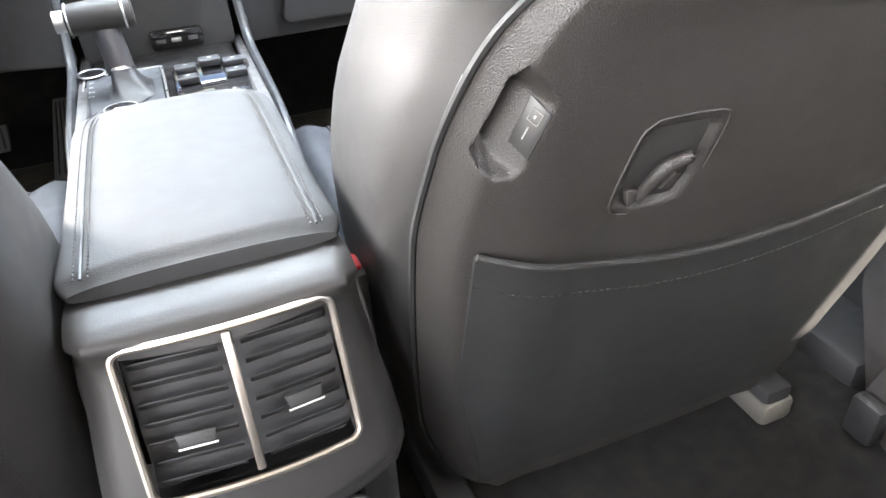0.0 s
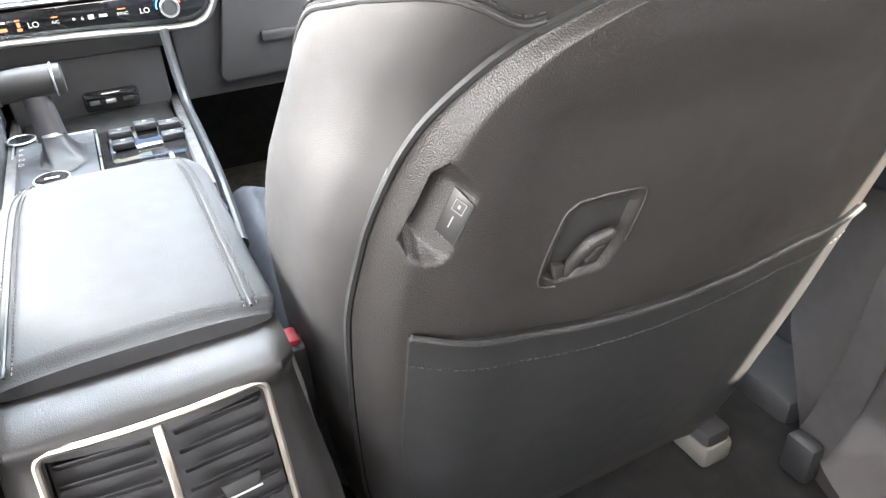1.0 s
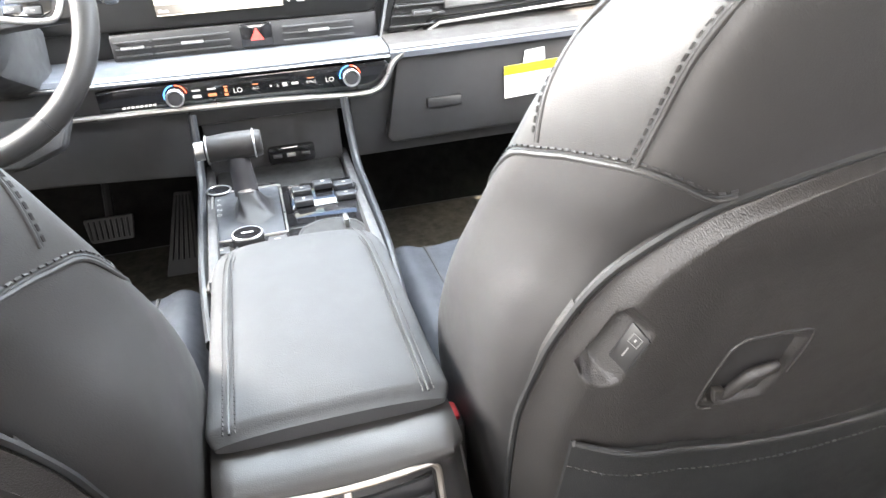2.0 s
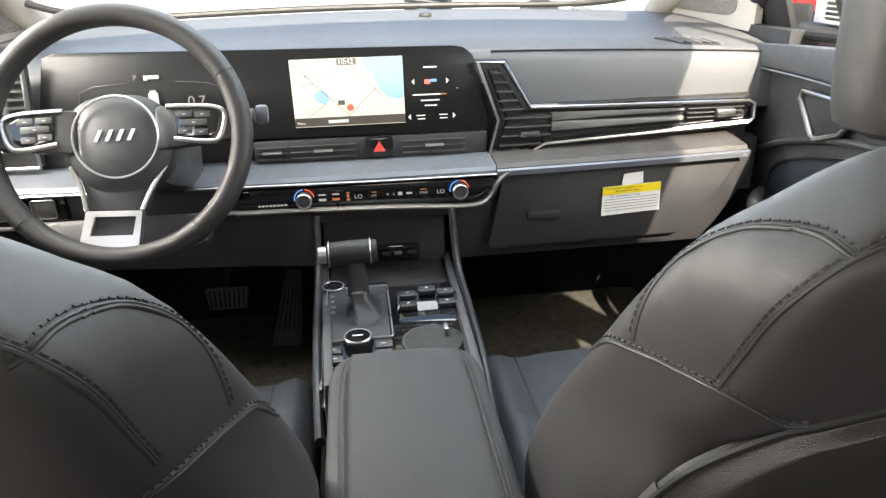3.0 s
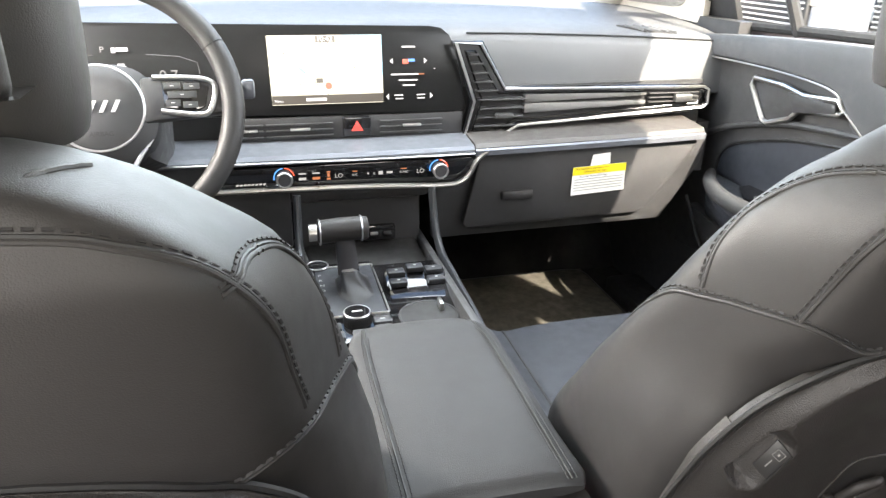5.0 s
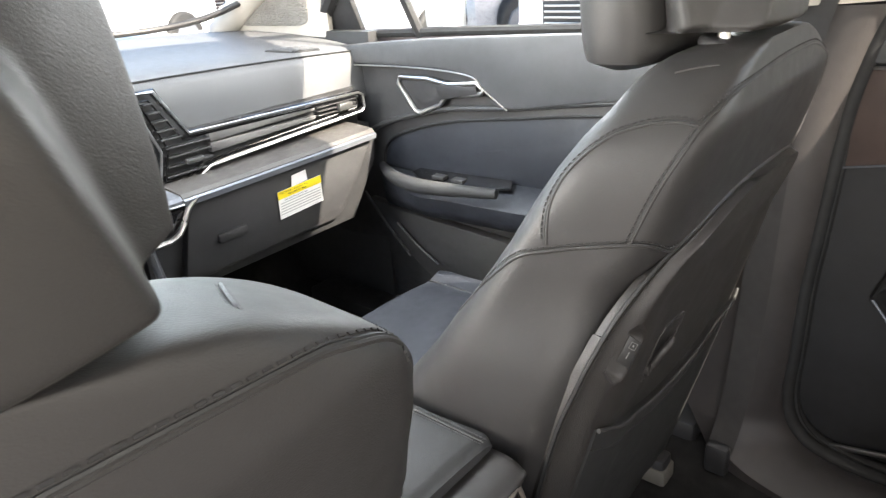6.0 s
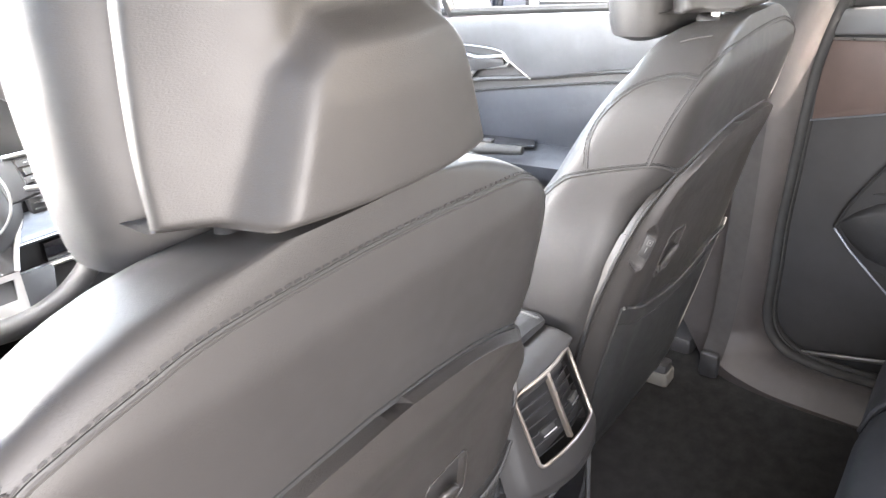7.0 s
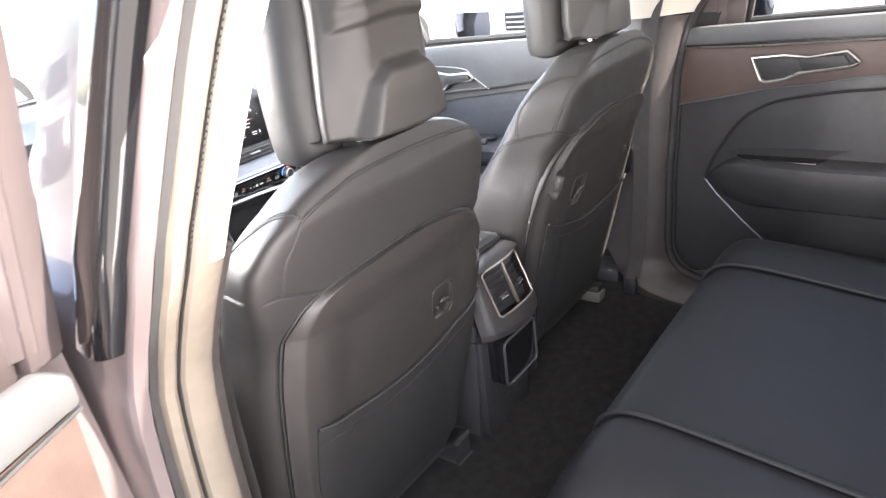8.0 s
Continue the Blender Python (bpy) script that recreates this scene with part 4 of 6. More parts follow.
# climate panel with knobs
pan_rim = [(-0.235, 0.4645), (0.184, 0.4645), (0.19, 0.458), (0.176, 0.434), (0.16, 0.424), (0.135, 0.421), (-0.235, 0.430)]
clim = part("climate_panel", plate([(x, 1.0225 + (0.4645 - z) * 0.12, z) for x, z in pan_rim], (0, 1, 0), 0.02, 0.002), GLOSS, dash, "gloss black climate touch panel")
part("climate_trim", tube(curve_through([(-0.24, 1.022, 0.429), (0.0, 1.022, 0.424), (0.13, 1.022, 0.4175), (0.165, 1.022, 0.421), (0.182, 1.022, 0.435), (0.196, 1.022, 0.460), (0.215, 1.024, 0.474)], 8), 0.005, 8), CHROME, clim)
for x in (-0.129, 0.127):
    kb = part("temperature_knob", disc((x, 1.016, 0.4475), (0, -1, 0.05), 0.0125, 0.02, 36, 0.002), BLACK, clim, "temperature knob with chrome ring")
    part("knob_ring", ringed((x, 1.006, 0.4475), (0, -1, 0), 0.0115, 0.0018, 36, 6), CHROME, kb)
    for c, (lo, hi) in ((SCRB, (95, 190)), (SCRR, (10, 85))):
        arc = [Vector((x + 0.0158 * math.cos(radians(a)), 1.0205, 0.4475 + 0.0158 * math.sin(radians(a)))) for a in np.linspace(lo, hi, 10)]
        part("knob_scale", tube(arc, 0.0010, 5), c, kb)


def clim_at(x, z):
    return Vector((x, 1.0225 + (0.4645 - z) * 0.12 - 0.0006, z))


for words, x, z, h in (("LO", -0.048, 0.4415, 0.0075), ("LO", 0.089, 0.4415, 0.0075), ("A/C", -0.020, 0.443, 0.0042), ("SYNC", 0.060, 0.443, 0.0042), ("6", 0.0155, 0.443, 0.005)):
    lettering("lettering", words, h, clim_at(x, z), (1, 0, 0), (0, -0.12, 1), SCRG2, clim)
for x, z, w, h, m in ((-0.100, 0.4515, 0.006, 0.0012, SCRG2), (-0.078, 0.4515, 0.006, 0.0012, SCRG2), (-0.100, 0.4425, 0.006, 0.0022, SCRG2), (-0.078, 0.4425, 0.006, 0.0022, SCRO), (-0.058, 0.4525, 0.003, 0.001, SCRO), (-0.058, 0.447, 0.002, 0.003, SCRO),
                      (-0.058, 0.4405, 0.003, 0.0018, SCRO), (-0.015, 0.451, 0.004, 0.0008, SCRO), (0.007, 0.4455, 0.0015, 0.0015, SCRG2), (0.028, 0.4455, 0.0035, 0.003, SCRG2), (0.043, 0.4455, 0.005, 0.0018, SCRG2), (0.067, 0.451, 0.005, 0.0008, SCRO)):
    a, b = clim_at(x - w, z - h), clim_at(x + w, z + h)
    part("panel_mark", plate([clim_at(x - w, z - h), clim_at(x + w, z - h), clim_at(x + w, z + h), clim_at(x - w, z + h)], (0, -1, 0), 0.0003), m, clim)
for k in range(8):
    part("panel_mark", plate([clim_at(-0.205 + 0.006 * k + dx, 0.436 + dz) for dx, dz in ((0, 0), (0.004, 0), (0.0055, 0.003), (0.0015, 0.003))], (0, -1, 0), 0.0003), SCRG2, clim)
# ignition-side panel to the left of the wheel
lp = part("switch_panel", plate([(x, 1.03, z) for x, z in ((-0.645, 0.472), (-0.50, 0.476), (-0.50, 0.432), (-0.58, 0.432), (-0.63, 0.445))], (0, 1, 0), 0.02, 0.003), GLOSS, dash)
for x in (-0.60, -0.53):
    part("switch", box((x - 0.018, 1.022, 0.442), (x + 0.018, 1.032, 0.47), 0.003), BLACK, lp)
    part("switch_frame", tube([Vector((x + a, 1.0215, 0.456 + b)) for a, b in rrect(0.018, 0.015, 0.004, 3)], 0.0012, 5, closed=True), CHROME, lp)
part("panel_trim", tube(curve_through([(-0.70, 1.025, 0.46), (-0.66, 1.025, 0.434), (-0.60, 1.025, 0.426), (-0.45, 1.025, 0.428), (-0.24, 1.024, 0.4295)], 8), 0.0042, 8), CHROME, dash)
part("ledge_line", tube([(-0.69, 1.0195, 0.4805), (0.0, 1.019, 0.4705), (0.19, 1.019, 0.4705)], 0.002, 6), CHROME, dash)

# L-shaped chrome vent frame
OUT = [(0.170, 0.6445), (0.214, 0.643), (0.262, 0.5645), (0.66, 0.5585), (0.672, 0.552), (0.674, 0.526), (0.664, 0.5185), (0.29, 0.500), (0.252, 0.4795), (0.190, 0.4835), (0.206, 0.545)]


def cv(x, z, out=0.0):
    return Vector((x, 1.092 - out + 0.0 * x, z))


lv = part("side_vent", plate([cv(x, z, -0.012) for x, z in OUT], (0, 1, 0), 0.015), DARK, dash, "long L-shaped side air vent with chrome outline")
part("vent_surround", tube([cv(x, z, 0.002) for x, z in OUT], 0.0058, 8, closed=True), GLOSS, lv)
part("vent_outline", tube([cv(x, z, 0.006) for x, z in OUT], 0.0030, 8, closed=True), CHROME, lv)
INN = [(0.188, 0.631), (0.206, 0.630), (0.252, 0.556), (0.655, 0.5495), (0.662, 0.54), (0.655, 0.5265), (0.284, 0.5085), (0.246, 0.489), (0.205, 0.4915), (0.222, 0.545)]
part("inner_rim", tube([cv(x, z, 0.0) for x, z in INN], 0.0018, 6, closed=True), GLOSS, lv)
for k in range(9):
    z = 0.624 - 0.0155 * k
    xl = 0.192 + 0.024 * min(1, (0.631 - z) / 0.086) if z > 0.545 else 0.222 - 0.3 * (0.545 - z)
    xr = 0.208 + 0.62 * (0.63 - z) if z > 0.56 else 0.30
    if xr > xl + 0.006:
        part("slat", box((xl, 1.086, z - 0.0016), (min(xr, 0.30), 1.102, z + 0.0016), 0.0008), BLACK, lv)
part("vent_tab", box((0.245, 1.078, 0.514), (0.278, 1.09, 0.523), 0.002), BLACK, lv)
WOODY = mat("ribbed_silver_inlay", (0.15, 0.148, 0.145), 0.45, metal=0.3, grain=0.3, grain_scale=300)
for lo, hi in ((0.538, 0.5515), (0.5215, 0.5345)):
    part("inlay", plate([cv(0.302, lo - (0.002 if lo < 0.53 else 0)), cv(0.545, lo + 0.006), cv(0.545, hi), cv(0.302, hi + 0.0025)], (0, 1, 0), 0.012, 0.002), WOODY, lv, "ribbed grey inlay")
for k in range(3):
    part("slat", box((0.55, 1.088, 0.5305 + 0.008 * k), (0.655, 1.10, 0.5325 + 0.008 * k), 0.0008), BLACK, lv)
part("vent_tab", box((0.60, 1.078, 0.532), (0.635, 1.09, 0.546), 0.002), CHROME, lv)
# driver's side vent, mostly behind the wheel
lvl = part("side_vent", plate([cv(x, z, -0.004) for x, z in ((-0.57, 0.665), (-0.538, 0.667), (-0.548, 0.56), (-0.548, 0.505), (-0.66, 0.505), (-0.66, 0.53), (-0.59, 0.535), (-0.58, 0.58))], (0, 1, 0), 0.015), DARK, dash, "driver's side air vent with chrome outline")
part("vent_outline", tube([cv(x, z, 0.004) for x, z in ((-0.57, 0.665), (-0.538, 0.667), (-0.548, 0.56), (-0.548, 0.505), (-0.66, 0.505), (-0.66, 0.53), (-0.59, 0.535), (-0.58, 0.58))], 0.004, 8, closed=True), CHROME, lvl)
for k in range(7):
    part("slat", box((-0.575, 1.085, 0.575 + 0.013 * k), (-0.545, 1.10, 0.578 + 0.013 * k)), BLACK, lvl)

# lower panels and glove box
GL = [(0.205, 0.462), (0.628, 0.472), (0.634, 0.464), (0.60, 0.40), (0.555, 0.335), (0.535, 0.325), (0.19, 0.318), (0.182, 0.33)]
part("lower_panel", plate([(x, 1.05 + (0.46 - z) * 0.15, z) for x, z in ((0.122, 0.468), (0.66, 0.478), (0.66, 0.42), (0.60, 0.30), (0.13, 0.296))], (0, 1, 0), 0.02, 0.004), BLACK, dash)
glove = part("glove_box", plate([(x, 1.036 + (0.46 - z) * 0.12, z) for x, z in GL], (0, 1, 0), 0.02, 0.005), BLACK, dash, "black glove box lid")
ST = lambda x, z, o=0.0: Vector((x, 1.0335 + (0.46 - z) * 0.12 - o, z))
tag = thing("warning_label", (0.44, 1.03, 0.40), "white and yellow airbag warning label hung on the glove box", "label")
part("card", plate([ST(0.386, 0.373), ST(0.493, 0.379), ST(0.488, 0.434), ST(0.383, 0.429)], (0, -1, 0), 0.0008), mat("white_label_paper", (0.8, 0.8, 0.78), 0.7, vary=0.03), tag)
part("yellow_band", plate([ST(0.3835, 0.4135, 0.001), ST(0.4895, 0.4185, 0.001), ST(0.488, 0.4338, 0.001), ST(0.3831, 0.4288, 0.001)], (0, -1, 0), 0.0006), mat("yellow_label_ink", (0.85, 0.68, 0.02), 0.6, vary=0.03), tag)
part("hanging_tab", plate([ST(0.416, 0.431, 0.001), ST(0.455, 0.434, 0.001), ST(0.452, 0.4555, 0.001), ST(0.418, 0.4525, 0.001)], (0, -1, 0), 0.0008), mat("white_label_tab", (0.8, 0.8, 0.8), 0.6, vary=0.03), tag)
INK = mat("black_label_ink", (0.03, 0.03, 0.03), 0.6)
lettering("lettering", "This Vehicle is Equipped with", 0.0042, ST(0.3865, 0.4235, 0.0018), (1, 0, 0.048), (0, 0, 1), INK, tag)
lettering("lettering", "Advanced Air Bags", 0.0042, ST(0.406, 0.4185, 0.0018), (1, 0, 0.048), (0, 0, 1), INK, tag)
lettering("lettering", "Even with Advanced Air Bags", 0.0034, ST(0.398, 0.4085, 0.0012), (1, 0, 0.048), (0, 0, 1), INK, tag)
for k in range(5):
    z = 0.4035 - 0.0055 * k
    part("print_line", plate([ST(0.389, z, 0.001), ST(0.487, z + 0.005, 0.001), ST(0.487, z + 0.0065, 0.001), ST(0.389, z + 0.0015, 0.001)], (0, -1, 0), 0.0003), mat("grey_label_print", (0.35, 0.35, 0.36), 0.6), tag)
part("glove_pull", box((0.25, 1.038, 0.374), (0.31, 1.052, 0.392), 0.004), DARK, glove)
part("lower_panel", plate([(x, 1.04 + (0.46 - z) * 0.2, z) for x, z in ((-0.70, 0.468), (-0.12, 0.468), (-0.12, 0.30), (-0.25, 0.31), (-0.60, 0.33), (-0.70, 0.36))], (0, 1, 0), 0.03, 0.006), BLACK, dash)
part("center_lower", box((-0.122, 1.06, 0.385), (0.122, 1.09, 0.43), 0.01), BLACK, dash)
part("center_lower", box((-0.108, 1.08, 0.27), (0.108, 1.11, 0.40), 0.004), DARK, dash)
usb = part("socket_panel", box((-0.015, 1.07, 0.303), (0.062, 1.084, 0.333), 0.006), GLOSS, dash, "small socket panel under the climate controls")
for x in (0.0, 0.022, 0.046):
    part("socket", box((x - 0.007, 1.067, 0.315), (x + 0.007, 1.071, 0.321), 0.001), CHROME if x == 0.022 else BLACK, usb)
def top_z(y, x):
    return table([p[0] for p in top_prof[3:9]], [p[1] for p in top_prof[3:9]])(y - 0.01 * (x / 0.7) ** 2) - 0.022 * (x / 0.7) ** 2


dv = [(0.515, 1.185), (0.60, 1.185), (0.628, 1.150), (0.560, 1.150)]
grill = part("demister_vent", plate([(x, y, top_z(y, x) + 0.0025) for x, y in dv], (0, 0, -1), 0.006, 0.001), SEAM, dash, "small triangular demister vent")
for k in range(5):
    x = 0.532 + 0.018 * k
    part("slat", tube([(x, 1.182, top_z(1.182, x) + 0.003), (x + 0.024, 1.153, top_z(1.153, x + 0.024) + 0.003)], 0.0022, 6), DASHTOP, grill)
part("sensor", disc((0.12, 1.42, 0.693), (0, 0, 1), 0.013, 0.01, 20, 0.004), BLACK, dash)

# ---- steering wheel ----
WC = Vector((-0.3535, 0.900, 0.592))
WN = Vector((0, -0.912, 0.410)).normalized()
WU = Vector((0, 0.410, 0.912)).normalized()
wheel = thing("steering_wheel", WC, "dark leather steering wheel with satin chrome lower spoke", "steering wheel")


def ws(x, u, out=0.0):
    return WC + Vector((x, 0, 0)) + WU * u + WN * out


part("rim", tube([ws(0.163 * math.cos(a), 0.163 * math.sin(a), 0.012) for a in (2 * math.pi * k / 96 for k in range(96))], 0.0148, 16, closed=True, flat=1.12, up=WN), LEATHER, wheel)
for deg in (28, 152, 222, 308):
    a = radians(deg)
    c = ws(0.163 * math.cos(a), 0.163 * math.sin(a), 0.012)
    along = (ws(-math.sin(a), math.cos(a)) - WC).normalized()
    side = along.cross(WN)
    part("rim_seam", tube([c + (WN * 1.12 * math.cos(k) + side * math.sin(k)) * 0.0149 for k in (2 * math.pi * j / 24 for j in range(24))], 0.0007, 5, closed=True), SEAM, wheel)
rings = []
for k in range(9):
    h = k / 8
    r = 1.0 if h < 0.6 else math.cos((h - 0.6) / 0.4 * 1.25)
    rings.append([ws((0.074 - 0.010 * (1 - math.sin(a)) / 2) * r * sup(math.cos(a), 2.6), -0.008 + 0.066 * r * sup(math.sin(a), 2.4), -0.03 + 0.05 * h) for a in (radians(d) for d in range(0, 360, 9))])
hub = part("hub", loft(rings), BLACK, wheel)
part("hub_ring", tube([ws(0.0545 * math.cos(a), -0.002 + 0.0545 * math.sin(a), 0.0185) for a in (2 * math.pi * k / 64 for k in range(64))], 0.0017, 6, closed=True), CHROME, hub)
for k in (-0.021, -0.007, 0.007, 0.021):
    pts = ((k - 0.006, -0.008), (k - 0.001, -0.008), (k + 0.006, 0.007), (k + 0.001, 0.007))
    part("emblem", plate([ws(x, u, 0.0205) for x, u in pts], WN, 0.0012), PRINT, hub)
for s in (-1, 1):
    spoke = part("spoke", plate([ws(s * x, u, -0.008) for x, u in ((0.05, 0.037), (0.085, 0.038), (0.152, 0.028), (0.152, -0.012), (0.085, -0.018), (0.05, -0.022))], WN, 0.022, 0.005), BLACK, wheel)
    part("spoke_bezel", tube(curve_through([ws(s * x, u, 0.015) for x, u in ((0.066, 0.036), (0.12, 0.034), (0.141, 0.026), (0.141, 0.008), (0.133, -0.010), (0.118, -0.014), (0.074, -0.008))], 6), 0.0027, 8, flat=1.3), CHROME, spoke)
    part("button_block", plate([ws(s * x, u, 0.010) for x, u in ((0.076, 0.031), (0.120, 0.030), (0.134, 0.022), (0.129, -0.004), (0.116, -0.010), (0.078, -0.004))], WN, 0.006, 0.002), GLOSS, spoke)
    for x, u, w, h in ((0.089, 0.024, 0.0105, 0.0042), (0.113, 0.023, 0.010, 0.0042), (0.101, 0.0125, 0.018, 0.0045), (0.089, 0.002, 0.009, 0.0042), (0.110, -0.001, 0.009, 0.0042)):
        part("button", plate([ws(s * (x - w), u - h, 0.0155), ws(s * (x + w), u - h, 0.0155), ws(s * (x + w), u + h, 0.0155), ws(s * (x - w), u + h, 0.0155)], WN, 0.0018, 0.0006), BLACK, spoke)
        part("print", plate([ws(s * x - 0.0022, u - 0.0005, 0.0172), ws(s * x + 0.0022, u - 0.0005, 0.0172), ws(s * x + 0.0022, u + 0.0005, 0.0172), ws(s * x - 0.0022, u + 0.0005, 0.0172)], WN, 0.0003), PRINT, spoke)
lettering("lettering", "AIRBAG", 0.006, ws(-0.0125, -0.038, 0.0205), (1, 0, 0), WU, mat("dark_emboss", (0.012, 0.012, 0.012), 0.5), hub)
frame_out = [(-0.046, -0.098), (0.026, -0.101), (0.018, -0.150), (-0.058, -0.146)]
frame_in = [(-0.036, -0.106), (0.017, -0.108), (0.011, -0.133), (-0.044, -0.131)]
bm = loft([[ws(x, u, 0.006) for x, u in frame_in], [ws(x, u, 0.010) for x, u in frame_in], [ws(x, u, 0.012) for x, u in frame_out], [ws(x, u, -0.004) for x, u in frame_out]], caps=False)
low = part("lower_spoke", bm, CHROME, wheel, "satin chrome lower spoke")
part("spoke_window", plate([ws(x, u, 0.004) for x, u in frame_in], -WN, 0.006), DARK, low)
for s, top, foot in ((-1, (-0.066, -0.036), (-0.046, -0.098)), (1, (0.058, -0.040), (0.025, -0.100))):
    part("spoke_leg", tube(curve_through([ws(*top, 0.0), ws((top[0] + foot[0]) / 2 - 0.003 * s, (top[1] + foot[1]) / 2, 0.004), ws(*foot, 0.009)], 5), 0.0034, 8), CHROME, wheel)
part("lower_hub", plate([ws(x, u, -0.02) for x, u in ((-0.058, -0.04), (0.05, -0.04), (0.026, -0.100), (-0.044, -0.098))], WN, 0.02, 0.004), BLACK, wheel)
column = thing("steering_column", (-0.349, 1.0, 0.45), "black plastic steering column shroud with stalks", "column")
part("shroud", moved(box((-0.06, -0.02, -0.06), (0.06, 0.20, 0.055), 0.025), Matrix.Translation(ws(0, -0.01, -0.03)) @ pose(0, 0, 0, -20)), BLACK, column)
part("stalk", tube([ws(0.05, 0.02, -0.06), ws(0.12, 0.028, -0.055), ws(0.172, 0.032, -0.05)], lambda t: 0.006 + 0.005 * t, 12), BLACK, column)
part("stalk_end", moved(box((-0.009, -0.006, -0.014), (0.009, 0.006, 0.014), 0.005), Matrix.Translation(ws(0.183, 0.033, -0.05))), SILVER, column)
part("stalk", tube([ws(-0.05, 0.02, -0.06), ws(-0.12, 0.028, -0.055), ws(-0.172, 0.032, -0.05)], lambda t: 0.006 + 0.004 * t, 12), BLACK, column)
part("knee_cover", plate([ws(x, u, -0.09) for x, u in ((-0.16, -0.10), (0.10, -0.10), (0.085, -0.145), (0.03, -0.165), (-0.10, -0.165), (-0.15, -0.15))], -WN, 0.03, 0.008), BLACK, column)

# ---- pedals ----
pedal = thing("brake_pedal", (-0.35, 1.36, 0.0), "ribbed black rubber brake pedal", "pedal")
pn = Vector((0, -0.93, 0.37))
PEDAL = mat("grey_black_pedal_rubber", (0.07, 0.07, 0.07), 0.6)


def pd(x, s, out=0.0):
    return Vector((x, 1.352, 0.112)) + Vector((0, 0.37, 0.93)) * s + pn * out


part("pad", plate([pd(x, s) for x, s in ((-0.398, 0.026), (-0.302, 0.026), (-0.308, -0.024), (-0.39, -0.024))], -pn, 0.014, 0.005), PEDAL, pedal)
for k in range(8):
    part("rib", tube([pd(-0.388 + 0.0105 * k, 0.02, 0.001), pd(-0.386 + 0.0100 * k, -0.018, 0.001)], 0.0025, 6), DARK, pedal)
part("arm", tube([pd(-0.35, 0.0, -0.02), (-0.35, 1.45, 0.22), (-0.35, 1.56, 0.33), (-0.35, 1.66, 0.36)], 0.009, 8), DARK, pedal)
gas = thing("accelerator_pedal", (-0.21, 1.30, 0.0), "long ribbed black accelerator pedal", "pedal")
gp = [(-0.217, 1.375, 0.163), (-0.182, 1.375, 0.161), (-0.192, 1.298, 0.006), (-0.26, 1.30, 0.008)]
part("pad", plate(gp, (0, 0.9, -0.4), 0.012, 0.004), PEDAL, gas)
for k in range(5):
    t = 0.15 + 0.175 * k
    a, b = Vector(gp[0]).lerp(Vector(gp[1]), t), Vector(gp[3]).lerp(Vector(gp[2]), t)
    part("rib", tube([a.lerp(b, 0.04) + Vector((0, -0.002, 0.001)), a.lerp(b, 0.8) + Vector((0, -0.002, 0.001))], 0.0022, 6), DARK, gas)

# ---- cabin structure ----
bm = box((-0.74, -1.15, -0.03), (0.74, 1.62, 0.0))
solid("floor", bm, CARPET, "black carpeted cabin floor", "floor")
bm = plate([(-0.74, 1.46, 0.0), (0.74, 1.46, 0.0), (0.74, 1.66, 0.30), (-0.74, 1.66, 0.30)], (0, 1, -0.3), 0.03)
# carpet mats in the front footwells
for sx, lab in ((1, "grey carpet mat in the passenger footwell"), (-1, "grey carpet mat under the pedals")):
    rug = thing("floor_mat", (sx * 0.40, 1.15, 0.0), lab, "mat", "front floor mats")
    part("carpet", box((sx * 0.40 - 0.235, 0.86, 0.001), (sx * 0.40 + 0.235, 1.45, 0.009), 0.003), MATCARPET, rug)
    part("binding", tube([Vector((sx * 0.40 + x, 1.155 + y, 0.006)) for x, y in rrect(0.235, 0.295, 0.04)], 0.004, 6, closed=True), BLACK, rug)
solid("wall_toeboard", bm, CARPET, "black carpeted sloping toe board", "wall")
solid("wall_firewall", box((-0.76, 1.64, 0.0), (0.76, 1.68, 0.66)), DARK, "black wall behind the dashboard", "wall")
solid("wall_rear", box((-0.76, -1.2, 0.0), (0.76, -1.16, 0.55)), DARK, "black panel behind the rear bench", "wall")
GRILLE = mat("grey_grille_mesh", (0.27, 0.26, 0.24), 0.6, grain=1.0, grain_scale=260, kind="leather")
HEAD = mat("pale_grey_headliner", (0.42, 0.41, 0.38), 0.9, grain=0.6, grain_scale=1500, vary=0.05)
bm = loft([[Vector((x, y, 1.15 - 0.035 * (x / 0.62) ** 2 - 0.06 * ((y + 0.2) / 1.0) ** 2 + o)) for x, o in [(k, 0.0) for k in np.linspace(-0.62, 0.62, 15)] + [(k, 0.035) for k in np.linspace(0.62, -0.62, 15)]] for y in np.linspace(-1.25, 0.82, 18)])
solid("ceiling", bm, HEAD, "pale grey fabric headliner", "ceiling")
